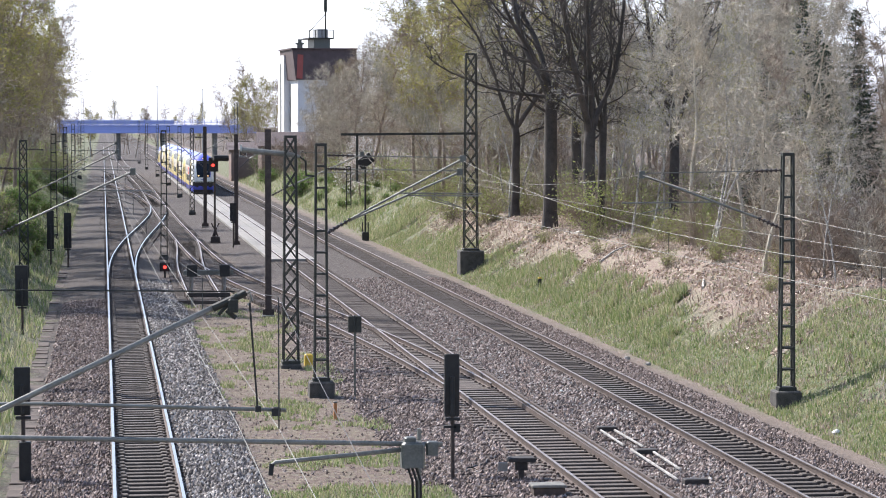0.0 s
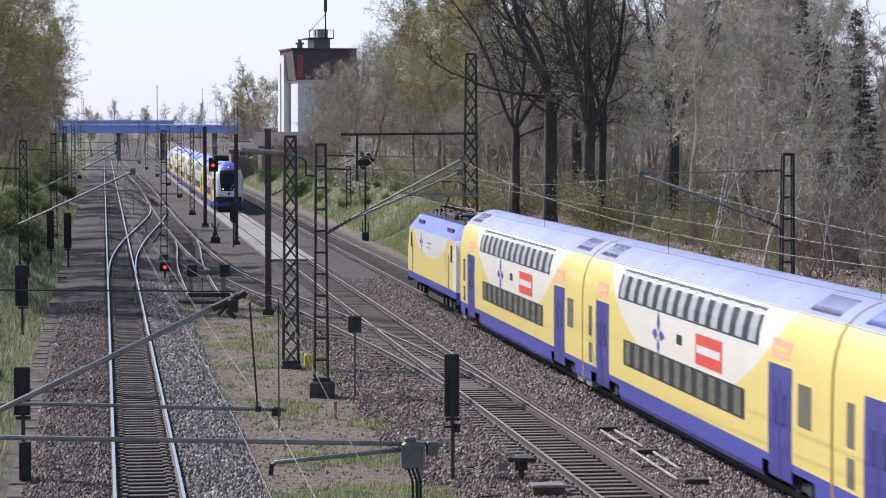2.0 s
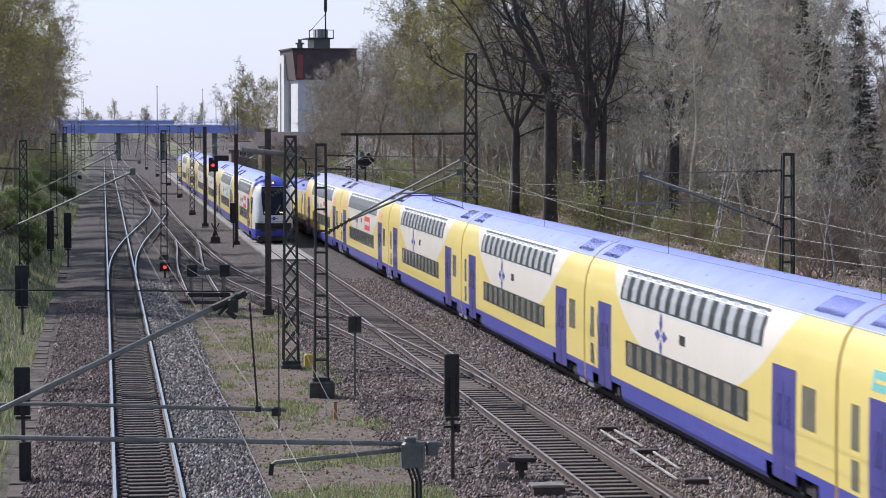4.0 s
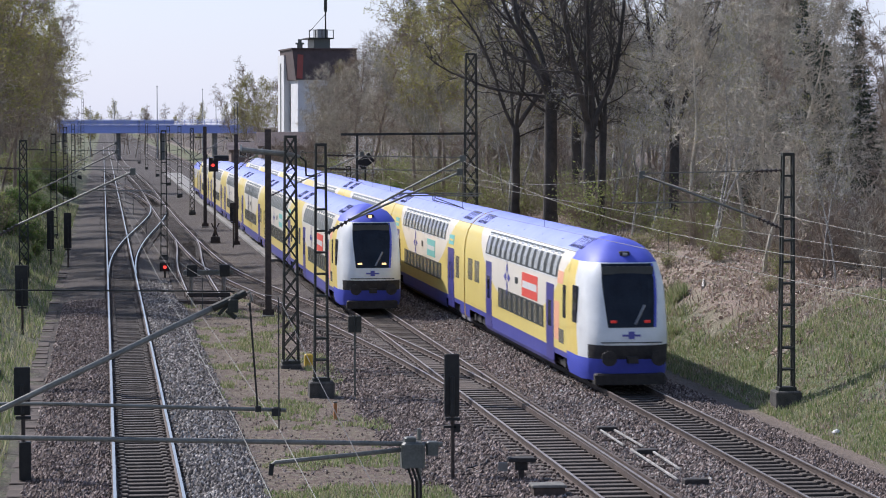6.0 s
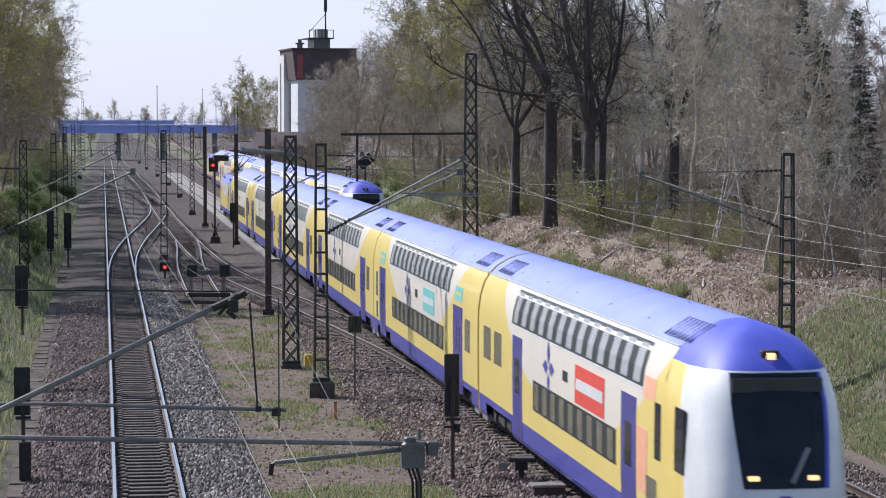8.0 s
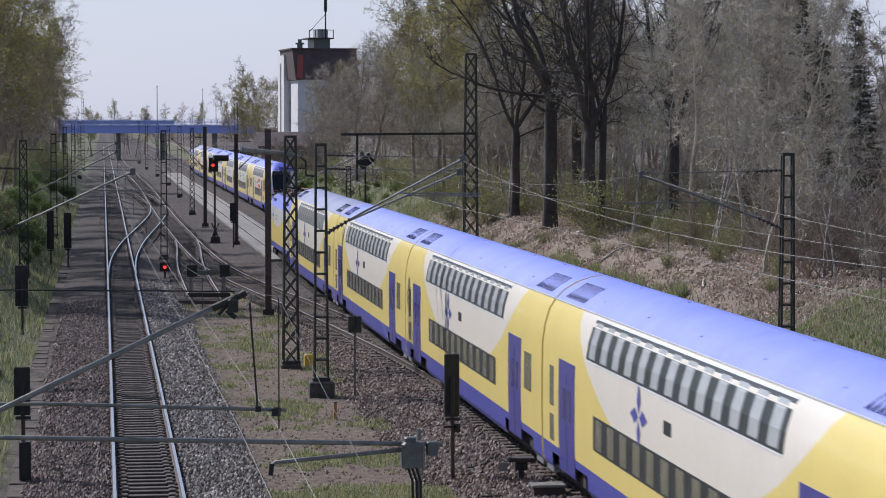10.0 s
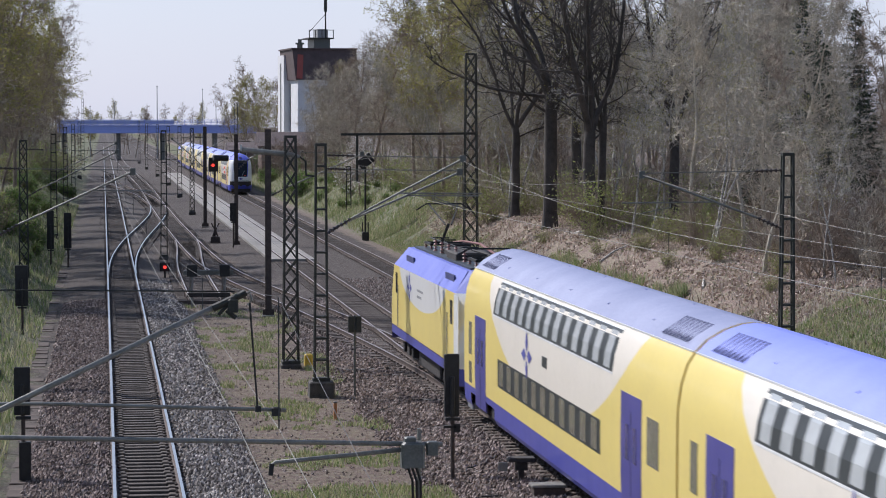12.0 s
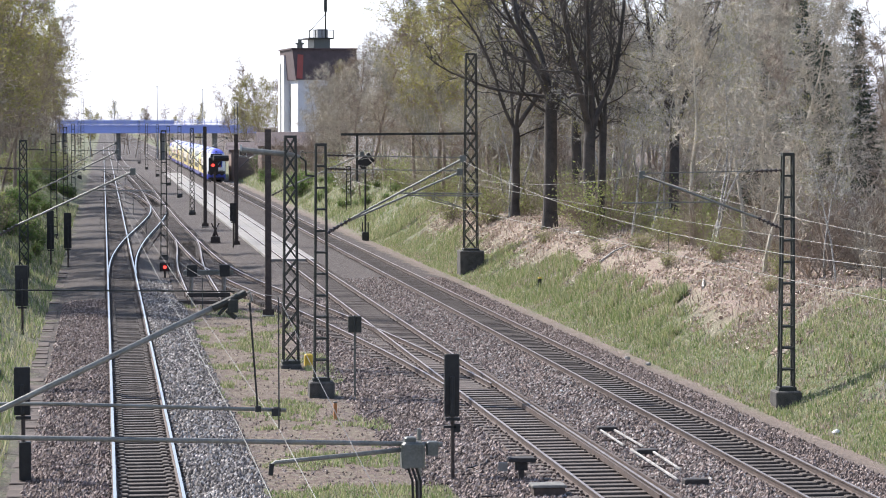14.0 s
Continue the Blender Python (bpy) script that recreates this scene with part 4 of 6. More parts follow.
def build_signals():
    top = signal_board(8.22, 59.4, 1.16, 2.66, 0.36, 0.16, -0.35, "tall black light signal seen from behind on a brown post")
    part("lower_bracket", Build().box(-0.2, -0.05, 0.88, 0.1, 0.05, 0.94).box(0.04, -0.05, 0.78, 0.2, 0.05, 0.98), M_BLACK, top)
    signal_board(-1.93, 60.0, 1.28, 2.42, 0.38, 0.16, -0.35, "black light signal seen from behind with a relay box", 0.9)
    signal_board(-3.2, 100.0, 1.0, 2.6, 0.5, 0.2, -0.2, "black light signal seen from behind beside the bank")
    signal_board(-3.0, 145.0, 1.0, 3.2, 0.4, 0.2, -0.2, "black light signal seen from behind beside the bank")
    signal_board(-2.1, 150.0, 0.8, 2.9, 0.45, 0.2, -0.3, "black light signal seen from behind beside the track")
    signal_board(8.75, 172.0, 1.5, 2.75, 0.42, 0.2, -0.3, "black light signal seen from behind beside the paved track")
    # small grey box sign
    top = thing("trackside_sign", "small grey double box sign on a thin post", "sign", at=pose(7.72, 77.8, 0))
    part("post", Build().tube([(0, 0, -0.35), (0, 0, 2.2)], 0.035, 8), M_GREYBOX, top)
    for s in (-1, 1):
        part("box", Build().box(s * 0.115 - 0.09, -0.08, 1.66, s * 0.115 + 0.09, 0.08, 2.18, 0.02), M_STEEL, top)
    # main signal with a red aspect
    top = thing("railway_signal", "dark main signal showing a red light on a lattice post", "railway signal", "railway signals", at=pose(7.83, 179.2, 0))
    part("post", Build().tube([(0, 0, -0.3), (0, 0, 5.6)], 0.075, 8), M_BROWNSTEEL, top)
    part("backboard", Build().box(-0.42, -0.08, 4.75, 0.25, 0.08, 5.75, 0.05), M_BLACK, top)
    part("hood", Build().tube([(-0.1, -0.3, 5.72), (0.95, -0.1, 5.7)], 0.22, 8), M_BLACK, top)
    part("red_lamp", Build().tube([(-0.12, -0.18, 5.2), (-0.12, -0.1, 5.2)], 0.11, 12), M_REDLAMP, top, "lit red lamp")
    part("lattice_foot", Build().tube([(-0.25, 0, 1.1), (0.0, 0, 0.6), (-0.3, 0, -0.3)], 0.06, 6).tube([(0.3, 0, 1.1), (0.05, 0, 0.6), (0.35, 0, -0.3)], 0.06, 6).box(-0.3, -0.2, -0.3, 0.35, 0.2, 0.15, 0.04), M_BROWNSTEEL, top)
    # signal at the bank seen from behind
    top = thing("railway_signal", "dark hooded signal on a thin post below the bank", "railway signal", "railway signals", at=pose(18.85, 182, 0))
    part("post", Build().tube([(0, 0, -0.4), (0, 0, 5.3)], 0.075, 8), M_STEEL, top)
    part("head", Build().beam((-0.45, 0, 5.1), (0.45, 0, 5.75), 0.55, 0.75), M_BLACK, top)
    part("foot", Build().box(-0.25, -0.25, -0.6, 0.25, 0.25, 0.3, 0.04).tube([(-0.2, 0, 0.3), (-0.2, 0, 1.0)], 0.05).tube([(0.2, 0, 0.3), (0.2, 0, 1.0)], 0.05), M_STEEL, top)
    # red ground light of the straight track
    top = thing("ground_signal", "low signal post with a lit red light", "railway signal", "railway signals", at=pose(3.3, 138.0, 0))
    part("post", Build().tube([(0, 0, -0.4), (0, 0, 0.55)], 0.05, 8), M_BLACK, top)
    part("head", Build().box(-0.28, -0.1, 0.1, 0.28, 0.1, 0.6, 0.05), M_BLACK, top)
    part("red_lamp", Build().tube([(0.0, -0.2, 0.33), (0.0, -0.1, 0.33)], 0.09, 12), M_REDLAMP, top, "lit red lamp")


build_signals()

# ---------------------------------------------------------------- trains
PROFILE = [(1.30, 0.26), (1.37, 0.40), (1.39, 0.86), (1.40, 1.6), (1.40, 2.4), (1.39, 3.05), (1.33, 3.5), (1.22, 3.86), (1.08, 4.08), (0.86, 4.3), (0.55, 4.48), (0.25, 4.58), (0.0, 4.61)]


def side_x(z):
    for (x0, z0), (x1, z1) in zip(PROFILE, PROFILE[1:]):
        if z <= z1:
            k = max(0, (z - z0) / (z1 - z0))
            return x0 + (x1 - x0) * k
    return 0.0


def hull(rows, y0, y1, sides=(-1, 1)):
    """Both sides of the profile between heights of the rows, from y0 to y1."""
    b = Build()
    for s in sides:
        n = len(b.v)
        for z in rows:
            b.v += [(s * side_x(z), y0, z), (s * side_x(z), y1, z)]
        for i in range(len(rows) - 1):
            k = n + 2 * i
            q = (k, k + 1, k + 3, k + 2)
            b.f.append(q if s > 0 else q[::-1])
            b.s.append(0)
    return b


def strip(s, y0, y1, z0, z1, out, n=3):
    """A panel that hugs the side, standing out by out."""
    b = Build()
    zs = [z0 + (z1 - z0) * i / n for i in range(n + 1)]
    for za, zb in zip(zs, zs[1:]):
        xa, xb = s * (side_x(za) + out), s * (side_x(zb) + out)
        q = [(xa, y0, za), (xa, y1, za), (xb, y1, zb), (xb, y0, zb)]
        b.quad(*(q if s > 0 else q[::-1]))
    t, e = s * (side_x(z1) - 0.02), s * (side_x(z1) + out)
    b.quad((t, y0, z1), (t, y1, z1), (e, y1, z1), (e, y0, z1))
    t, e = s * (side_x(z0) - 0.02), s * (side_x(z0) + out)
    b.quad((e, y0, z0), (e, y1, z0), (t, y1, z0), (t, y0, z0))
    for y in (y0, y1):
        for za, zb in zip(zs, zs[1:]):
            b.quad((s * (side_x(za) - 0.02), y, za), (s * (side_x(za) + out), y, za), (s * (side_x(zb) + out), y, zb), (s * (side_x(zb) - 0.02), y, zb))
    return b


SIDE_ROWS = [z for _, z in PROFILE if 0.86 <= z <= 4.08]
SKIRT_ROWS = [0.26, 0.40, 0.86]
ROOF_ROWS = [4.08, 4.3, 4.48, 4.58, 4.61]


def star(b, s, y, z, r, out, x0=None):
    """Four-pointed plain emblem."""
    x = s * ((side_x(z) if x0 is None else x0) + out)
    for dy, dz in ((0, 1), (0, -1), (1.15, 0), (-1.15, 0)):
        k = 0.24 * r
        b.quad((x, y + dy * r * 0.1, z + dz * r * 0.1), (x, y + dy * r * 0.45 + dz * k, z + dz * r * 0.45 + dy * k / 1.15),
               (x, y + dy * r, z + dz * r), (x, y + dy * r * 0.45 - dz * k, z + dz * r * 0.45 - dy * k / 1.15))
    return b


def bogie(parent, y, name="bogie"):
    g = Build()
    g.box(-1.05, y - 1.7, 0.38, -0.9, y + 1.7, 0.62, 0.03).box(0.9, y - 1.7, 0.38, 1.05, y + 1.7, 0.62, 0.03)
    g.box(-0.9, y - 0.3, 0.4, 0.9, y + 0.3, 0.7).box(-1.25, y - 0.35, 0.3, -1.05, y + 0.35, 0.75, 0.04).box(1.05, y - 0.35, 0.3, 1.25, y + 0.35, 0.75, 0.04)
    for s in (-1, 1):
        for d in (-1.25, 1.25):
            g.box(s * 1.14 - 0.12, y + d - 0.2, 0.3, s * 1.14 + 0.12, y + d + 0.2, 0.62, 0.03)
    bg = part(name, g, M_UNDER, parent, "grimy dark bogie")
    for d in (-1.25, 1.25):
        w = Build()
        for s in (-0.75, 0.75):
            w.tube([(s - 0.065, y + d, 0.46), (s + 0.065, y + d, 0.46)], 0.46, 20)
        w.tube([(-1.0, y + d, 0.46), (1.0, y + d, 0.46)], 0.09, 8)
        part("wheelset", w, M_GREYMETAL, bg)


def roof_vent(parent, y, x=-0.62):
    for s in (-1, 1):
        b = Build()
        for i in range(8):
            ya = y - 1.0 + i * 0.28
            xa, xb = 0.52, 1.02
            za, zb = 4.50, 4.19
            b.beam((s * xa, ya, za + 0.006), (s * xb, ya, zb + 0.006), 0.065, 0.02)
        part("roof_vent", b, M_VENT, parent, "dark louvred roof vent")


def coach_windows(parent, y0, y1, z0, z1, n, s, glass, name):
    part(name + "_band", strip(s, y0, y1, z0, z1, 0.004, 5), M_POST, parent, "dark window band")
    w = (y1 - y0) / n
    for i in range(n):
        a = y0 + w * (i + 0.26)
        part(name, strip(s, a, a + w * 0.52, z0 + 0.05, z1 - 0.05, 0.010, 5), glass, parent)


def coach_side(c, L, s, ends, sign):
    """Doors, windows and emblem of one side; ends: the layout runs from end 0 to end 1."""
    h = L / 2

    def Y(d):
        return (-h + d) * ends
    def span(a, b):
        return tuple(sorted((Y(a), Y(b))))
    coach_windows(c, *span(5.2, 20.8), 3.16, 4.0, 13, s, M_SKYGLASS, "upper_window")
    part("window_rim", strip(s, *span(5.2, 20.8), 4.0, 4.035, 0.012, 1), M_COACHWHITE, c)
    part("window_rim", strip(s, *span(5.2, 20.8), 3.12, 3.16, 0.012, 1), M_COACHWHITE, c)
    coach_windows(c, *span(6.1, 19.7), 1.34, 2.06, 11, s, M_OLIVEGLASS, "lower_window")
    for a, b in ((2.1, 4.0), (21.8, 23.7)):
        d = part("door", strip(s, *span(a, b), 0.42, 2.9, 0.012), M_DOORBLUE, c, "blue double leaf door")
        for k in (0.42, 1.14):
            part("door_window", strip(s, *span(a + k, a + k + 0.34), 1.6, 2.3, 0.018), M_DOORGLASS, d)
        part("door_seam", strip(s, *span(a + 0.94, a + 0.97), 0.45, 2.6, 0.016), M_POST, d)
    for a, b in ((24.2, 25.2), (0.95, 1.45)):
        part("end_window", strip(s, *span(a, b), 1.75, 2.65, 0.01), M_OLIVEGLASS, c)
    part("small_panel", strip(s, *span(0.95, 1.45), 0.95, 1.55, 0.008), M_OLIVEGLASS, c)
    e = Build()
    star(e, s, Y(10.6), 2.55, 0.66, 0.012)
    part("emblem", e, M_BLUE, c, "plain blue four-pointed star")
    part("info_panel", strip(s, *span(12.75, 13.35), 2.5, 2.75, 0.01), M_POST, c)
    if sign:
        part("advert", strip(s, *span(14.85, 17.55), 2.2, 2.95, 0.012), sign, c, "coloured advert panel with pale bars")
        part("advert_bar", strip(s, *span(15.0, 17.4), 2.48, 2.68, 0.018), M_COACHWHITE, c)
        for a in (2.2, 22.0):
            p = part("advert", strip(s, *span(a, a + 1.5), 3.05, 3.45, 0.008), M_FADEDRED if sign is M_REDSIGN else sign, c, "small faded advert patch above a door")
            part("advert_bar", strip(s, *span(a + 0.2, a + 1.3), 3.2, 3.28, 0.014), M_COACHYELLOW, p)


def coach_shell(c, L, y_from=None, roof=None):
    h = L / 2
    a = -h if y_from is None else y_from
    for s in (-1, 1):
        part("side_shell", hull(SIDE_ROWS, a, h, (s,)), M_SHELL, c, "yellow and cream painted coach side", smooth=True)
    ends = [(h - 1.2, h, SKIRT_ROWS), (h - 5.4, h - 1.2, [0.68, 0.86]), (a + (0.0 if y_from is not None else 5.4) + (2.4 if y_from is not None else 0), h - 5.4, SKIRT_ROWS)]
    ends += [(a, a + 2.4, [0.68, 0.86])] if y_from is not None else [(a + 1.2, a + 5.4, [0.68, 0.86]), (a, a + 1.2, SKIRT_ROWS)]
    for y0, y1, rows in ends:
        for s in (-1, 1):
            part("skirt", hull(rows, y0, y1, (s,)), M_BLUE, c, "dark blue skirt")
        if rows is SKIRT_ROWS and y1 - y0 < 2:
            for s in (-1, 1):
                part("step_box", Build().box(s * 1.2 - 0.12, (y0 + y1) / 2 - 0.45, 0.18, s * 1.2 + 0.12, (y0 + y1) / 2 + 0.45, 0.36, 0.02), M_GREYMETAL, c)
    part("roof", hull(ROOF_ROWS, a, h), roof or M_ROOF, c, "grimy grey-blue curved roof" if roof else "pale blue curved roof", smooth=True)
    for y in ((h,) if y_from is not None else (-h, h)):
        e = Build()
        pts = [(x, y, z) for x, z in PROFILE] + [(-x, y, z) for x, z in PROFILE[-2::-1]]
        e.quad(*(pts if y < 0 else pts[::-1]))
        part("end_wall", e, M_COACHYELLOW, c)
        s = 1 if y > 0 else -1
        g = Build()
        ring = [(x * 0.965, 0.9 + (z - 0.9) * 0.985) for x, z in PROFILE if z > 0.8]
        ring += [(-x, z) for x, z in ring[-2::-1]]
        for (xa, za), (xb, zb) in zip(ring, ring[1:]):
            f = [(xa, y, za), (xa, y + s * 0.1, za), (xb, y + s * 0.1, zb), (xb, y, zb)]
            g.quad(*(f if s > 0 else f[::-1]))
        part("gangway_bellows", g, M_BELLOWS, c, "grey-brown rubber gangway")
    part("underframe", Build().box(-1.2, a + 0.2, 0.3, 1.2, h - 0.2, 0.5).box(-1.1, a + 6.5, 0.14, 1.1, h - 6.5, 0.3, 0.05), M_UNDER, c)
    for y in (a + (h - a) * k / 6 for k in (1, 2, 3, 4, 5)):
        part("roof_seam", Build().beam((-0.86, y, 4.31), (0, y, 4.618), 0.03, 0.012), M_SEAM, c)
    for s in (-1, 1):
        part("gutter", Build().beam((s * 1.09, a, 4.09), (s * 1.09, h, 4.09), 0.02, 0.03), M_COACHWHITE, c)


def build_coach(sign, ends, roof=None):
    L = 26.62
    c = thing("double_deck_coach", "yellow, cream and blue double-deck railway coach", "railway coach", "train coaches")
    coach_shell(c, L, roof=roof)
    for s in (-1, 1):
        coach_side(c, L, s, ends, sign)
    for y in (-L / 2 + 3.2, L / 2 - 3.2):
        bogie(c, y + (0.0 if y < 0 else 0.0))
    for y in (-L / 2 + 1.9, L / 2 - 1.9):
        roof_vent(c, y)
    return c


def nose_y(z):
    table = [(0.25, 0.35), (0.8, 0.08), (1.2, 0.0), (1.8, 0.06), (2.8, 0.36), (3.75, 0.72), (4.0, 0.98), (4.25, 1.36), (4.48, 1.8), (4.61, 2.5)]
    return interp(table, z)


def nose_point(u, z, out=0.0):
    """Front surface: u from -1 to 1 across."""
    w = side_x(z)
    x = u * w * 0.89
    y = nose_y(z) + 0.62 * (abs(u) ** 4.5)
    return (x, y - out, z)


def build_control_car(sign):
    """Driving trailer; its cab is at the -y end."""
    L = 26.1
    c = thing("control_car", "double-deck driving trailer with a white and blue cab front", "railway coach", "train coaches")
    h = L / 2
    coach_shell(c, L, -h + 3.4)
    zs = [0.26, 0.55, 0.95, 1.38, 1.55, 1.8, 2.2, 2.6, 3.05, 3.4, 3.86, 3.87, 3.95, 4.08, 4.3, 4.48, 4.58, 4.61]
    us = [-1, -0.97, -0.9, -0.8, -0.65, -0.45, -0.2, 0, 0.2, 0.45, 0.65, 0.8, 0.9, 0.97, 1]
    b = Build()
    n = len(us) + 4
    for z in zs:
        w = side_x(z)
        ye = nose_point(1, z)[1]
        yw = min(3.4, max(ye + 0.05, 1.5 + 0.25 * (z - 1)))
        b.v += [(-w, 3.4 - h, z), (-w, yw - h, z)] + [(x, y - h, zz) for x, y, zz in (nose_point(u, z) for u in us)] + [(w, yw - h, z), (w, 3.4 - h, z)]
    for i in range(len(zs) - 1):
        zm = (zs[i] + zs[i + 1]) / 2
        for k in range(n - 1):
            b.f.append((i * n + k, i * n + k + 1, (i + 1) * n + k + 1, (i + 1) * n + k))
            side = k in (0, 1, n - 3, n - 2)
            if zm > 3.865:
                m = 1
            elif zm < 0.95:
                m = 1
            elif zm < 1.38:
                m = 2 if k in (0, n - 2) else (0 if side else 3)
                m = 4 if k in (0, n - 2) else m
            else:
                m = 4 if k in (0, n - 2) else 0
            b.s.append(m)
    part("cab", b, [M_COACHWHITE, M_NOSEBLUE, M_COACHYELLOW, M_UNDER, M_COACHYELLOW], c, "rounded white cab with a blue brow", smooth=True)
    # windscreen
    ws = Build()
    zz = [1.92, 2.35, 2.85, 3.35, 3.84]
    for za, zb in zip(zz, zz[1:]):
        def half(z):
            return 0.57 + 0.15 * (z - 1.9) / 2.0
        m = 8
        for i in range(m):
            ua, ub = -1 + 2 * i / m, -1 + 2 * (i + 1) / m
            pts = [nose_point(ua * half(za), za, 0.02), nose_point(ub * half(za), za, 0.02), nose_point(ub * half(zb), zb, 0.02), nose_point(ua * half(zb), zb, 0.02)]
            ws.quad(*[(x, y - h, z) for x, y, z in pts])
    part("windscreen", ws, M_GLASS, c, "large dark trapezoid windscreen")
    for e in (1,):
        fr = Build()
        for za, zb in zip(zz, zz[1:]):
            ra, rb = [0.57 + 0.15 * (z - 1.9) / 2.0 for z in (za, zb)]
            q = [nose_point(e * ra, za, 0.018), nose_point(e * (ra + 0.07), za, 0.018), nose_point(e * (rb + 0.07), zb, 0.018), nose_point(e * rb, zb, 0.018)]
            fr.quad(*[(x, y - h, z) for x, y, z in (q if e > 0 else q[::-1])])
        part("windscreen_reveal", fr, M_NOSEBLUE, c, "blue reveal beside the windscreen")
    def on_nose(u, z, out):
        x, y, z = nose_point(u, z, out)
        return Vector((x, y - h, z))
    for u in (-0.42, 0.42):
        p = on_nose(u, 2.1, 0.03)
        part("headlamp", Build().tube([p + Vector((-0.11, -0.01, 0)), p + Vector((0.075, -0.01, 0))], 0.042, 8), M_LAMP if sign == M_REDSIGN else M_TAIL, c, "lit lamp")
    p = on_nose(0, 4.1, 0.03)
    part("top_lamp_housing", Build().box(p.x - 0.16, p.y - 0.02, p.z - 0.08, p.x + 0.16, p.y + 0.25, p.z + 0.1, 0.02), M_UNDER, c)
    part("top_lamp", Build().tube([p + Vector((-0.07, -0.03, 0)), p + Vector((0.07, -0.03, 0))], 0.06, 8), M_LAMP if sign == M_REDSIGN else M_GREYMETAL, c)
    a, e = on_nose(0.1, 2.02, 0.06), on_nose(0.36, 2.6, 0.06)
    part("wiper", Build().beam(a, e, 0.09, 0.03), M_GREYMETAL, c, "grey windscreen wiper")
    part("destination_display", Build().box(-0.8, on_nose(0, 3.65, 0.03).y - 0.005, 3.52, 0.8, on_nose(0, 3.6, 0.03).y + 0.06, 3.76), M_POST, c)
    p = on_nose(0, 1.68, 0.03)
    part("emblem", Build().box(-0.28, p.y - 0.005, 1.65, 0.28, p.y + 0.05, 1.71).box(-0.09, p.y - 0.008, 1.57, 0.09, p.y + 0.05, 1.80), M_BLUE, c, "plain blue emblem")
    part("bumper_seam", Build().box(-0.95, on_nose(0, 1.47, 0.02).y, 1.45, 0.95, on_nose(0, 1.47, 0.02).y + 0.06, 1.48), M_POST, c)
    for u in (-0.62, 0.62):
        p = on_nose(u, 1.02, 0.0)
        part("buffer", Build().tube([p, p + Vector((0, -0.45, 0))], 0.1, 10).tube([p + Vector((0, -0.45, 0)), p + Vector((0, -0.5, 0))], 0.24, 14), M_UNDER, c)
    part("coupling", Build().box(-0.15, -h - 0.3, 0.85, 0.15, -h + 0.3, 1.05), M_UNDER, c)
    part("plough", Build().box(-1.1, -h + 0.15, 0.16, 1.1, -h + 0.5, 0.5, 0.05), M_UNDER, c)
    for s in (-1, 1):
        coach_windows(c, -h + 5.2, -h + 20.7, 3.16, 4.0, 13, s, M_SKYGLASS, "upper_window")
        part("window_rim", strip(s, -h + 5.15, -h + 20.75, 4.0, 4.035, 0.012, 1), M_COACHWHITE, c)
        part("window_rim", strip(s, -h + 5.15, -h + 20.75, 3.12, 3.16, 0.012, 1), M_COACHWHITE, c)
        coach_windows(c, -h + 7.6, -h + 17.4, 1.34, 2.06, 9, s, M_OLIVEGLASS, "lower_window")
        for a in (5.7, 19.0):
            d = part("door", strip(s, -h + a, -h + a + 1.4, 0.42, 2.9, 0.012), M_DOORBLUE, c, "blue door")
            part("door_window", strip(s, -h + a + 0.4, -h + a + 1.0, 1.5, 2.35, 0.018), M_GLASS, d)
        for a, w in ((22.2, 1.2), (24.0, 1.2)):
            part("end_window", strip(s, -h + a, -h + a + w, 1.9, 2.75, 0.01), M_OLIVEGLASS, c)
        p = part("cab_advert", strip(s, -h + 4.1, -h + 5.1, 3.0, 3.4, 0.006), M_FADEDRED, c, "faded orange-red picture patch")
        part("cab_advert", strip(s, -h + 4.7, -h + 5.6, 1.15, 2.4, 0.006), M_FADEDRED, c, "faded orange-red picture patch")
        part("cab_grille", strip(s, -h + 3.9, -h + 4.8, 1.1, 1.55, 0.008), M_OLIVEGLASS, c)
        part("cab_window", strip(s, -h + 1.7, -h + 2.4, 1.95, 3.1, 0.012), M_GLASS, c)
        part("cab_door_window", strip(s, -h + 3.55, -h + 4.05, 1.95, 3.0, 0.012), M_GLASS, c)
        e = Build()
        star(e, s, -h + 15.3, 2.55, 0.66, 0.012)
        part("emblem", e, M_BLUE, c, "plain blue four-pointed star")
        part("info_panel", strip(s, -h + 12.9, -h + 13.5, 2.45, 2.68, 0.01), M_POST, c)
        part("advert", strip(s, -h + 8.8, -h + 12.0, 2.12, 2.95, 0.012), M_REDSIGN, c, "red advert panel with a pale bar")
        part("advert_bar", strip(s, -h + 8.95, -h + 11.85, 2.42, 2.66, 0.018), M_COACHWHITE, c)
    bogie(c, -h + 3.2)
    bogie(c, h - 3.2)
    roof_vent(c, -h + 4)
    roof_vent(c, h - 1.9)
    return c


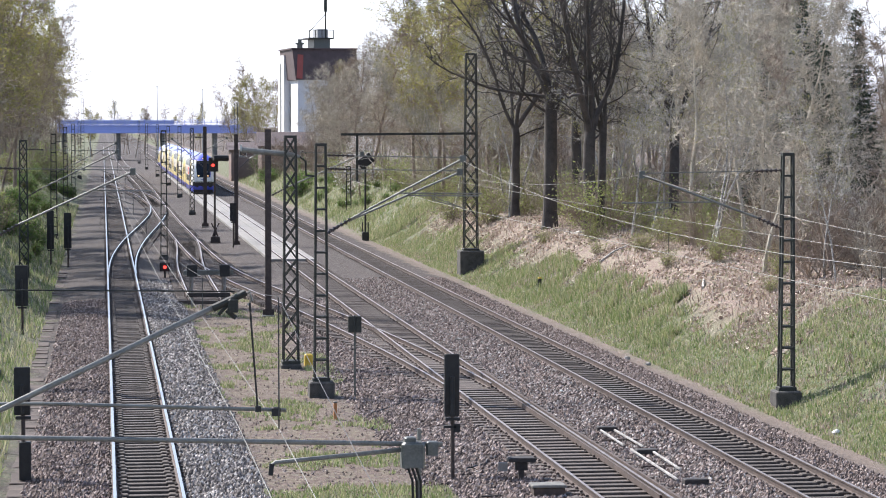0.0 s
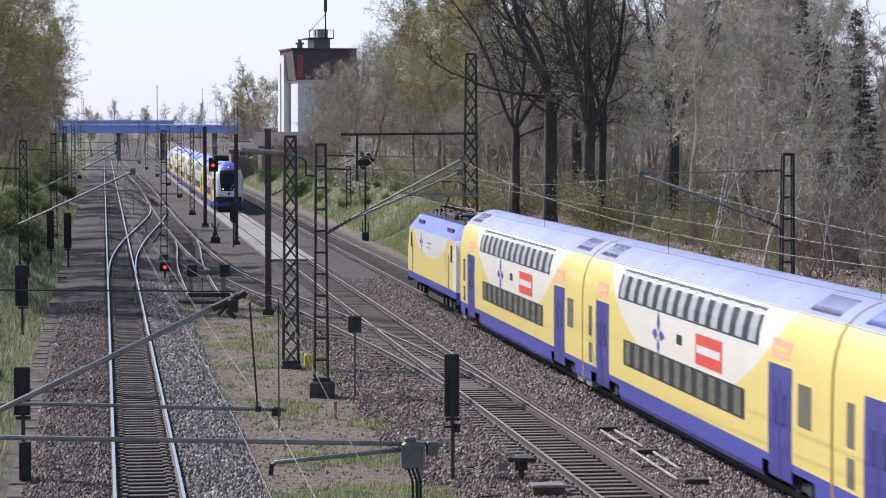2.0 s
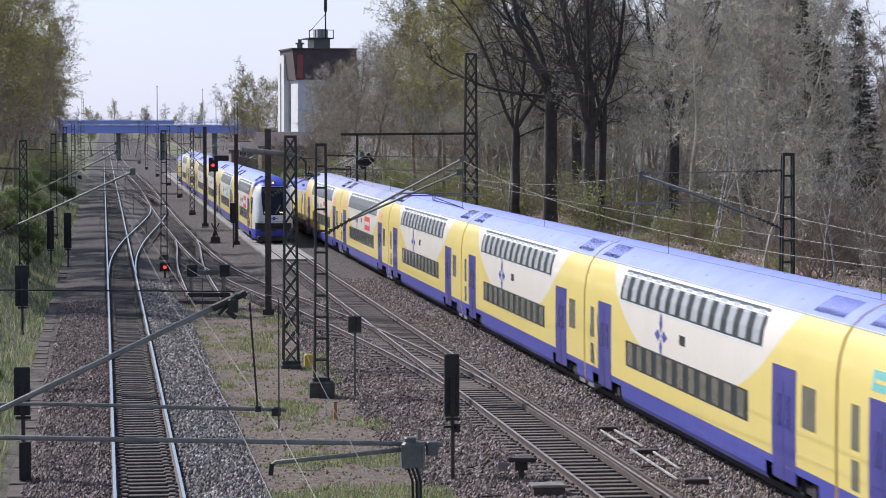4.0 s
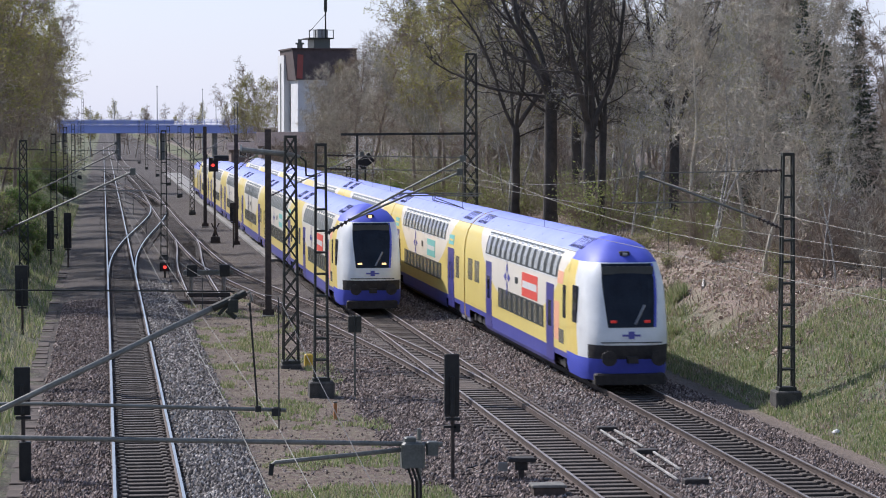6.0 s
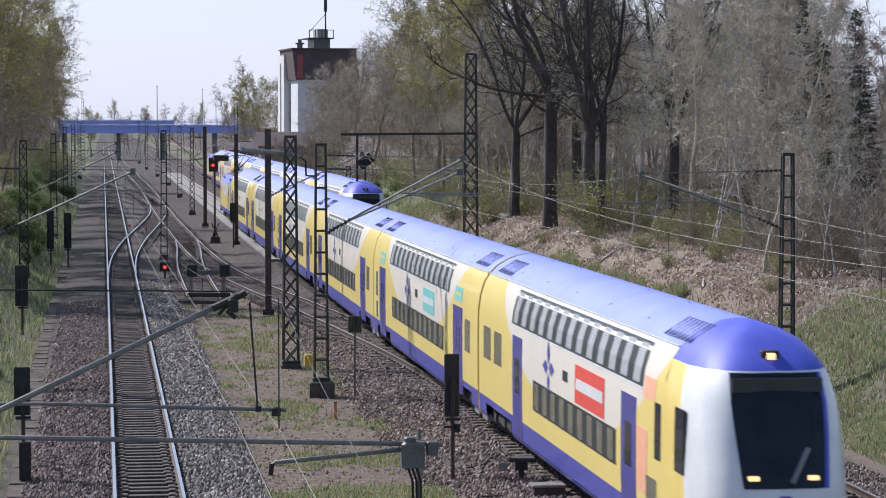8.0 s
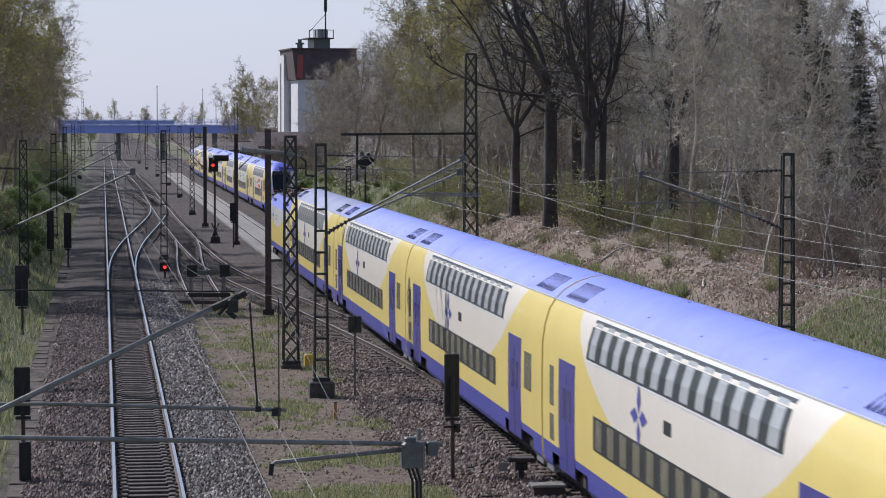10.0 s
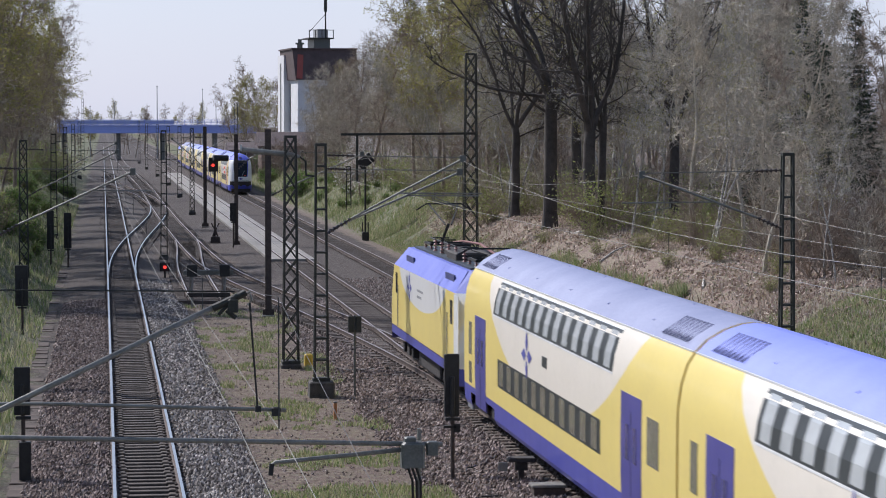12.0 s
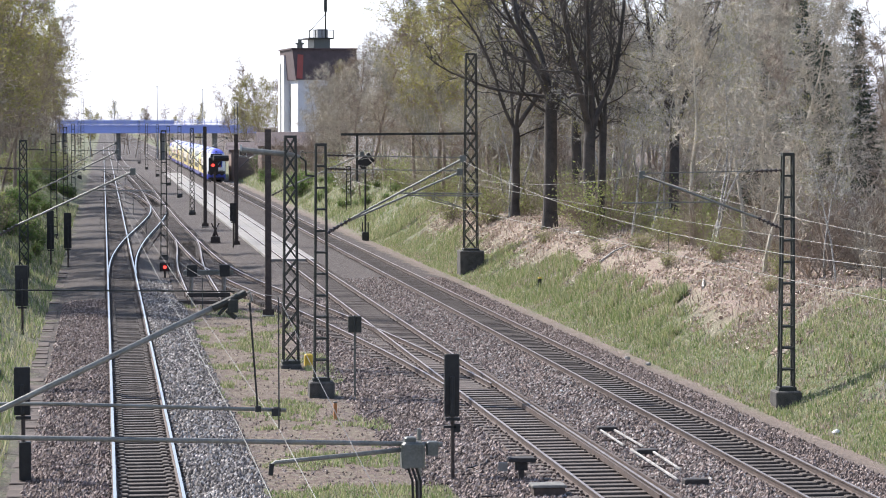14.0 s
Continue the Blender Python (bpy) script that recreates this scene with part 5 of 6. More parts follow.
def build_locomotive():
    """Electric locomotive, 18.6 m over the body ends."""
    L = 17.3
    h = L / 2
    c = thing("electric_locomotive", "yellow and blue electric locomotive with pantographs", "locomotive", "locomotives")
    w, zt = 1.45, 3.25

    def end(z):
        return interp([(0.7, 0.1), (1.6, 0.0), (2.2, 0.1), (3.25, 0.75), (3.85, 1.25)], z)
    for s in (-1, 1):
        b = Build()
        zs = [1.12, 1.6, 2.2, zt]
        for za, zb in zip(zs, zs[1:]):
            q = [(s * w, -h + end(za) + 0.25, za), (s * w, h - end(za) - 0.25, za), (s * w, h - end(zb) - 0.25, zb), (s * w, -h + end(zb) + 0.25, zb)]
            b.quad(*(q if s > 0 else q[::-1]))
        part("side_wall", b, M_LOCO, c, "yellow side with a white disc")
    for s in (-1, 1):
        b = Build()
        q = [(s * w, -h + 0.3, 0.84), (s * w, h - 0.3, 0.84), (s * w, h - 0.3, 1.14), (s * w, -h + 0.3, 1.14)]
        b.quad(*(q if s > 0 else q[::-1]))
        part("skirt", b, M_BLUE, c, "blue skirt")
    b = Build()
    for s in (-1, 1):
        q = [(s * w, -h + 1.0, zt), (s * w, h - 1.0, zt), (s * 1.0, h - 1.45, 3.86), (s * 1.0, -h + 1.45, 3.86)]
        b.quad(*(q if s > 0 else q[::-1]))
    b.quad((-1.0, -h + 1.45, 3.86), (1.0, -h + 1.45, 3.86), (1.0, h - 1.45, 3.86), (-1.0, h - 1.45, 3.86))
    part("roof", b, M_LOCOROOF, c, "blue chamfered roof")
    for e in (-1, 1):
        b = Build()
        zs = [0.62, 1.12, 1.6, 2.2, zt, 3.86]
        for za, zb in zip(zs, zs[1:]):
            ws = [(w if z <= zt else 1.0) for z in (za, zb)]
            def row(z, ww):
                y = e * (h - end(z))
                return [(-ww, y - e * 0.25, z), (-ww * 0.8, y, z), (ww * 0.8, y, z), (ww, y - e * 0.25, z)]
            p, q = row(za, ws[0]), row(zb, ws[1])
            b.slot = 1 if za < 1.1 else (2 if za >= zt else 0)
            for i in range(3):
                f = [p[i], p[i + 1], q[i + 1], q[i]]
                b.quad(*(f if e < 0 else f[::-1]))
        part("cab_front", b, [M_COACHWHITE if e < 0 else M_COACHYELLOW, M_BLUE, M_LOCOROOF], c, "sloping cab front")
        part("windscreen", Build().quad(*[(x, e * (h - end(z) + 0.012), z) for x, z in ((-1.05, 2.35), (1.05, 2.35), (1.0, 3.15), (-1.0, 3.15))]), M_GLASS, c)
        for x in (-0.88, 0.88):
            part("buffer", Build().tube([(x, e * (h - 0.15), 1.03), (x, e * (h + 0.4), 1.03)], 0.12, 10).tube([(x, e * (h + 0.4), 1.03), (x, e * (h + 0.46), 1.03)], 0.25, 12), M_UNDER, c)
        for s in (-1, 1):
            if e < 0:
                part("cab_panel", Build().box(s * w - 0.004, e * (h - 1.0) - 0.75, 1.13, s * w + 0.006, e * (h - 1.0) + 0.2, 3.2), M_COACHWHITE, c, "white cab corner")
            part("cab_window", Build().box(s * w - 0.005, e * (h - 1.75) - 0.25, 2.3, s * w + 0.012, e * (h - 1.75) + 0.25, 3.0), M_GLASS, c)
            part("grab_rail", Build().tube([(s * (w + 0.04), e * (h - 2.4), 1.2), (s * (w + 0.04), e * (h - 2.4), 2.6)], 0.02, 6), M_GREYMETAL, c)
    for s in (-1, 1):
        e = Build()
        star(e, s, 3.2, 2.72, 0.55, 0.008, w)
        part("emblem", e, M_BLUE, c, "plain blue four-pointed star")
        for i, ww in enumerate((1.5, 1.1)):
            part("lettering_bar", Build().box(s * w - 0.004, 1.2 - ww, 2.72 - i * 0.2, s * w + 0.007, 1.2, 2.80 - i * 0.2), M_GREYMETAL, c)
        for y in (-4.9, 4.9):
            part("side_grille", Build().beam((s * 1.25, y - 1.3, 3.55), (s * 1.25, y + 0.6, 3.55), 0.05, 0.26), M_VENT, c)
    part("roof_deck", Build().box(-0.85, -h + 2.0, 3.86, 0.85, h - 2.0, 3.92), M_POST, c)
    for y, up in ((-5.2, False), (5.2, True)):
        p = Build()
        p.box(-0.6, y - 0.8, 4.05, 0.6, y - 0.7, 4.12).box(-0.6, y + 0.7, 4.05, 0.6, y + 0.8, 4.12).box(-0.6, y - 0.8, 4.05, -0.52, y + 0.8, 4.12).box(0.52, y - 0.8, 4.05, 0.6, y + 0.8, 4.12)
        if up:
            p.tube([(0, y + 0.6, 4.15), (0, y - 0.9, 4.75)], 0.05).tube([(-0.1, y - 0.9, 4.75), (-0.5, y + 0.3, 5.4)], 0.03).tube([(0.1, y - 0.9, 4.75), (0.5, y + 0.3, 5.4)], 0.03)
            p.tube([(-0.95, y + 0.3, 5.2), (-0.6, y + 0.3, 5.42), (0.6, y + 0.3, 5.42), (0.95, y + 0.3, 5.2)], 0.03)
        else:
            p.tube([(0, y + 0.6, 4.15), (0, y - 0.9, 4.25)], 0.05).tube([(-0.1, y - 0.9, 4.25), (-0.5, y + 0.6, 4.35)], 0.03).tube([(0.1, y - 0.9, 4.25), (0.5, y + 0.6, 4.35)], 0.03)
            p.tube([(-0.95, y + 0.6, 4.2), (-0.6, y + 0.6, 4.38), (0.6, y + 0.6, 4.38), (0.95, y + 0.6, 4.2)], 0.03)
        pg = part("pantograph", p, M_BLACK, c, "black raised pantograph" if up else "black folded pantograph")
        for x in (-0.55, 0.55):
            for d in (-0.7, 0.7):
                q = Build()
                insulator(q, (x, y + d, 3.9), (x, y + d, 4.08), 0.07, 3)
                part("insulator", q, M_REDINSUL, pg)
    part("roof_box", Build().box(-0.7, -2.6, 3.9, 0.7, -0.4, 4.15, 0.05).box(-0.5, 0.3, 3.9, 0.5, 2.6, 4.1, 0.05), M_UNDER, c)
    for y in (-3.4, -1.5, 0.2, 1.8, 3.4):
        q = Build()
        insulator(q, (-0.55, y, 3.9), (-0.55, y, 4.3), 0.08, 4)
        part("roof_insulator", q, M_REDINSUL, c)
        part("busbar", Build().tube([(-0.55, y, 4.3), (-0.55, y + 1.2, 4.3), (0.1, y + 1.5, 4.28)], 0.025, 6), M_BLACK, c)
    part("roof_cabinet", Build().box(-0.2, 3.0, 3.9, 0.6, 3.9, 4.2, 0.04), M_UNDER, c)
    part("roof_cable", Build().tube([(0.3, -4.4, 4.15), (0.3, -1, 4.35), (0.2, 2, 4.3), (0.2, 4.5, 4.15)], 0.04), M_REDINSUL, c)
    for y in (-5.2, 5.2):
        bogie(c, y)
    part("transformer", Build().box(-1.2, -2.6, 0.25, 1.2, 2.6, 0.8, 0.05), M_UNDER, c)
    part("underframe", Build().box(-1.4, -h + 0.4, 0.8, 1.4, h - 0.4, 0.95), M_UNDER, c)
    return c


M_NOSEBLUE = plain("bright blue cab paint", (0.06, 0.08, 0.46), (0.085, 0.105, 0.56), 0.55, 0, 1.5, 30, 0.05, 0, 0.0)
M_DIRTYROOF = plain("grimy grey-blue roof paint", (0.19, 0.21, 0.34), (0.27, 0.29, 0.43), 0.6, 0, 0.5, 12, 0.05)
M_SEAM = plain("roof seam", (0.13, 0.15, 0.40), (0.17, 0.19, 0.46), 0.6, 0, 2, 20, 0.0)
M_VENT = plain("dark blue louvre", (0.035, 0.04, 0.12), (0.06, 0.07, 0.18), 0.6, 0, 2, 20, 0.0)
M_DOORBLUE = plain("violet-blue door paint", (0.06, 0.055, 0.25), (0.085, 0.08, 0.31), 0.35, 0, 1.5, 30, 0.05, 0, 0.3)
M_DOORGLASS = plain("dark blue door glass", (0.05, 0.045, 0.17), (0.07, 0.065, 0.22), 0.15, 0, 2, 20, 0.0)
M_LOCOROOF = plain("blue locomotive roof paint", (0.10, 0.125, 0.45), (0.15, 0.18, 0.53), 0.65, 0, 0.8, 20, 0.05)
M_BELLOWS = plain("grey-brown rubber", (0.16, 0.13, 0.09), (0.26, 0.21, 0.14), 0.8, 0, 3, 30, 0.1)
M_REDINSUL = plain("reddish insulator", (0.16, 0.06, 0.05), (0.28, 0.11, 0.09), 0.5, 0, 5, 30, 0.0)
M_TAIL = glow("dim red tail lamp", (0.6, 0.04, 0.03), 0.25)


def build_train(n, signs, sign_front, worn):
    """Cars with their offsets behind the cab's tip, for a train whose cab looks to -y."""
    cars = [(build_control_car(sign_front), 13.05)]
    at = 26.1 + 0.4
    for i in range(n):
        cars.append((build_coach(signs[i], -1, M_DIRTYROOF if i >= n - worn else None), at + 13.2))
        at += 26.8
    cars.append((build_locomotive(), at + 8.95))
    return cars


TRAIN_OUT = build_train(6, [M_TEALSIGN, None, None, None, M_REDSIGN, M_REDSIGN], M_TEALSIGN, 2)
TRAIN_IN = build_train(5, [M_TEALSIGN, None, None, None, None], M_REDSIGN, 1)
# seconds and the place of the cab's tip along the track
OUT_ROWS = [(0, -165.0), (1.5, -104.4), (3.0, -44.2), (5.5, 55.5), (6.5, 95), (7.5, 134), (8.2, 160.7), (10.3, 238.2), (11.5, 279.2), (12.5, 312.2), (13.5, 344.2), (14.0, 359.7)]
IN_ROWS = [(0, 292.7), (1.5, 248.2), (3.0, 202.5), (4.5, 155.8), (6.0, 108), (6.5, 91.4), (7.5, 58.2), (8.2, 34.9), (10.3, -32), (11.5, -72.7), (12.0, -89.8), (12.5, -106.8), (13.0, -123.8), (13.5, -140.8), (14.0, -157.8)]

# ---------------------------------------------------------------- vegetation


def around(rng, d, spread):
    """A direction that leaves d by about spread degrees."""
    d = d.normalized()
    a = d.orthogonal().normalized()
    b = d.cross(a)
    w, k = rng.uniform(0, 2 * math.pi), math.tan(radians(spread))
    return (d + (a * math.cos(w) + b * math.sin(w)) * k).normalized()


def cone(b, p, d, length, r):
    """A twig: a three-sided spike, slightly bent."""
    a = d.orthogonal().normalized() * r
    c = d.cross(a).normalized() * r
    n = len(b.v)
    q = p + d * length
    b.v += [tuple(p + a), tuple(p - a * 0.5 + c * 0.87), tuple(p - a * 0.5 - c * 0.87), tuple(q)]
    b.f += [(n, n + 1, n + 3), (n + 1, n + 2, n + 3), (n + 2, n, n + 3)]
    b.s += [b.slot] * 3


def limb(b, rng, p, d, length, r0, r1, segs, sides, wander, lift):
    pts = [p.copy()]
    for i in range(segs):
        d = (around(rng, d, wander) + Vector((0, 0, lift))).normalized()
        p = p + d * (length / segs)
        pts.append(p.copy())
    b.tube(pts, [r0 + (r1 - r0) * i / segs for i in range(segs + 1)], sides, False)
    return pts


def at_k(pts, k):
    f = k * (len(pts) - 1)
    i = min(int(f), len(pts) - 2)
    return pts[i].lerp(pts[i + 1], f - i), (pts[i + 1] - pts[i]).normalized()


def leaf(b, rng, p, size):
    d = Vector((rng.uniform(-1, 1), rng.uniform(-1, 1), rng.uniform(-0.6, 0.6))).normalized()
    e = around(rng, d, 70)
    n = len(b.v)
    b.v += [tuple(p - d * size * 0.5), tuple(p + e * size * 0.4), tuple(p + d * size * 0.6), tuple(p - e * size * 0.35)]
    b.f.append((n, n + 1, n + 2, n + 3))
    b.s.append(b.slot)


def make_tree(seed, name, label, h, r, bark, n1=24, n2=10, n3=9, first=0.22, spread=58, reach=0.27, twig=0.015, wander=7,
              leaves=0, leaf_mat=None, leaf_size=0.1, stems=1, lift=0.03, category="tree"):
    """Bare or leafing tree: crooked stem, wide crooked boughs, side shoots and a net of twigs."""
    rng = random.Random(seed)
    top = thing(name, label, category, "trackside trees")
    twigs, green = Build(), Build()
    for s in range(stems):
        lean = around(rng, Vector((0, 0, 1)), 3 if stems == 1 else 10)
        base = Vector((rng.uniform(-0.35, 0.35), rng.uniform(-0.35, 0.35), 0)) * (1 if stems > 1 else 0) + Vector((0, 0, -0.5))
        wood = Build()
        pts = limb(wood, rng, base, lean, h * rng.uniform(0.85, 1.0), r, 0.018, 11, 7, wander, 0.04)
        for i in range(n1):
            k = first + (0.98 - first) * (i + rng.random()) / n1
            p, d = at_k(pts, min(k, 0.98))
            d1 = around(rng, d, spread * rng.uniform(0.75, 1.15) * (1.1 - 0.45 * k))
            L1 = h * reach * (1.2 - 0.8 * k) * rng.uniform(0.55, 1.25)
            rb = max(0.016, r * 0.34 * (1 - 0.8 * k))
            q1 = limb(wood, rng, p, d1, L1, rb, 0.011, 5, 4, 17, lift)
            for j in range(n2):
                p2, e2 = at_k(q1, 0.18 + 0.82 * (j + rng.random()) / n2)
                q2 = limb(twigs, rng, p2, around(rng, e2, 52), L1 * rng.uniform(0.22, 0.5), max(0.011, rb * 0.35), 0.008, 2, 3, 22, lift)
                for m in range(n3):
                    p3, e3 = at_k(q2, 0.1 + 0.9 * (m + rng.random()) / n3)
                    d3 = (around(rng, e3, 55) + Vector((0, 0, lift))).normalized()
                    L3 = rng.uniform(0.3, 1.0)
                    cone(twigs, p3, d3, L3, twig)
                    if leaves and rng.random() < leaves:
                        for g in range(3):
                            o = Vector((rng.uniform(-.15, .15), rng.uniform(-.15, .15), rng.uniform(-.15, .15)))
                            leaf(green, rng, p3 + d3 * L3 * rng.uniform(0.2, 1.0) + o, leaf_size * rng.uniform(0.6, 1.3))
        part("trunk", wood, bark, top)
    part("crown", twigs, bark, top)
    if green.v:
        part("foliage", green, leaf_mat, top)
    return top


def make_oak(seed, h, r, bole, limbs, side_limb=False):
    """Old oak: a straight bole that divides into heavy crooked limbs, each with its boughs."""
    rng = random.Random(seed)
    top = thing("oak", "large dark-barked bare oak with heavy limbs", "tree", "trackside trees")
    wood, twigs = Build(), Build()
    up = Vector((0, 0, 1))
    pts = [Vector((0, 0, -0.5))] + [Vector((rng.uniform(-.08, .08), rng.uniform(-.08, .08), bole * k)) for k in (0.12, 0.35, 0.6, 0.85, 1.0)]
    wood.tube(pts, [r * 1.45, r * 1.08, r, r * 0.96, r * 0.95, r * 0.8], 12, False)
    part("trunk", wood, M_BARK_DARK, top, smooth=True)
    starts = []
    for k in range(limbs):
        w = 2 * math.pi * (k + rng.uniform(-0.25, 0.25)) / limbs
        tilt = math.tan(radians(rng.uniform(10, 30)))
        d = Vector((math.cos(w) * tilt, math.sin(w) * tilt, 1)).normalized()
        starts.append((pts[-1] - up * rng.uniform(0.1, 1.2), d, (h - bole) * rng.uniform(0.75, 1.0), r * rng.uniform(0.42, 0.62), 0.06))
    for k in range(1):
        w = rng.uniform(0, 6.28)
        starts.append((up * bole * rng.uniform(0.8, 0.95), Vector((math.cos(w), math.sin(w), rng.uniform(0.2, 0.6))).normalized(), h * 0.24, r * 0.22, 0.05))
    if side_limb:
        starts.append((up * bole * 0.98, Vector((-1, 0, 0.22)), 7.4, r * 0.3, 0.02))
    for p, d, L, rr, up_k in starts:
        b = Build()
        main = limb(b, rng, p, d, L, rr, 0.03, 9, 7, 9, up_k)
        stem = part("limb", b, M_BARK_DARK, top, smooth=True)
        n1 = int(4 + L * 0.9)
        for i in range(n1):
            k = 0.15 + 0.83 * (i + rng.random()) / n1
            p1, e1 = at_k(main, k)
            L1 = L * rng.uniform(0.18, 0.42) * (1.2 - 0.6 * k)
            r1 = max(0.025, rr * 0.45 * (1 - 0.75 * k))
            bough = Build()
            q1 = limb(bough, rng, p1, around(rng, e1, 44), L1, r1, 0.014, 5, 5, 17, 0.05)
            part("branch", bough, M_BARK_DARK, stem, smooth=True)
            for j in range(6):
                p2, e2 = at_k(q1, 0.2 + 0.8 * (j + rng.random()) / 6)
                q2 = limb(twigs, rng, p2, around(rng, e2, 48), L1 * rng.uniform(0.25, 0.5), max(0.014, r1 * 0.35), 0.009, 3, 3, 18, 0.04)
                for m in range(4):
                    p3, e3 = at_k(q2, 0.15 + 0.85 * (m + rng.random()) / 4)
                    cone(twigs, p3, around(rng, e3, 48), rng.uniform(0.3, 0.8), 0.009)
    part("crown", twigs, M_BARK_DARK, top)
    return top


def make_spruce(seed, h):
    rng = random.Random(seed)
    top = thing("spruce", "dark green spruce rising behind bare trees", "tree", "trackside trees")
    wood, green = Build(), Build()
    wood.tube([(0, 0, -0.5), (0, 0, h)], [0.16, 0.02], 7)
    z = 1.5
    while z < h:
        reach = 0.25 + (h - z) * 0.21
        for i in range(9):
            w = rng.uniform(0, 2 * math.pi)
            d = Vector((math.cos(w), math.sin(w), rng.uniform(-0.15, 0.25)))
            L = reach * rng.uniform(0.7, 1.1)
            p = Vector((0, 0, z + rng.uniform(-0.15, 0.15)))
            cone(wood, p, d.normalized(), L, 0.025)
            for k in range(int(6 + L * 9)):
                q = p + d.normalized() * L * rng.uniform(0.1, 1.0)
                e = around(rng, d, 50) + Vector((0, 0, -0.25))
                cone(green, q, e.normalized(), rng.uniform(0.12, 0.34), 0.03)
        z += 0.36
    part("trunk", wood, M_BARK_DARK, top)
    part("crown", green, M_LEAF_DARK, top)
    return top


def make_shrub(seed, label, h, bark, leaves, leaf_mat, leaf_size=0.09, stems=14, name="shrub"):
    rng = random.Random(seed)
    top = thing(name, label, "shrub", "trackside shrubs")
    wood, green = Build(), Build()
    for s in range(stems):
        d = around(rng, Vector((0, 0, 1)), 32)
        L = h * rng.uniform(0.55, 1.1)
        q = limb(wood, rng, Vector((rng.uniform(-.5, .5), rng.uniform(-.5, .5), -0.3)), d, L, 0.03, 0.01, 4, 4, 12, 0.05)
        for j in range(12):
            p2, e2 = at_k(q, 0.15 + 0.85 * (j + rng.random()) / 12)
            L2 = L * rng.uniform(0.2, 0.4)
            q2 = limb(wood, rng, p2, around(rng, e2, 45), L2, 0.013, 0.008, 2, 3, 15, 0.03)
            for m in range(6):
                p3, e3 = at_k(q2, rng.random())
                d3 = around(rng, e3, 45)
                cone(wood, p3, d3, rng.uniform(0.15, 0.5), 0.009)
                for g in range(leaves):
                    leaf(green, rng, p3 + d3 * rng.uniform(0, 0.5), leaf_size * rng.uniform(0.6, 1.4))
    part("branchwork", wood, bark, top)
    if green.v:
        part("foliage", green, leaf_mat, top)
    return top


def plant(master, spots, rng, keep=True):
    """Copies of a master at (x, y, size); the master takes the first place."""
    for i, (x, y, k) in enumerate(spots):
        m = pose(x, y, ground_z(x, y), rng.uniform(-2, 2), rng.uniform(-2, 2), rng.uniform(0, 360))
        if i == 0:
            master.scale = (k, k, k)
            master.matrix_basis = m @ Matrix.Diagonal((k, k, k, 1))
        else:
            ob = copy_thing(master, m)
            ob.matrix_basis = m @ Matrix.Diagonal((k, k, k, 1))


def scatter(rng, n, xr, yr, sr, gap, taken, view=(0.0, 9.0)):
    out, tries = [], 0
    while len(out) < n and tries < n * 60:
        tries += 1
        x, y = rng.uniform(*xr), rng.uniform(*yr)
        if not view[0] < x / y < view[1] or any((x - a) ** 2 + (y - b) ** 2 < gap * gap for a, b in taken):
            continue
        taken.append((x, y))
        out.append((x, y, rng.uniform(*sr)))
    return out


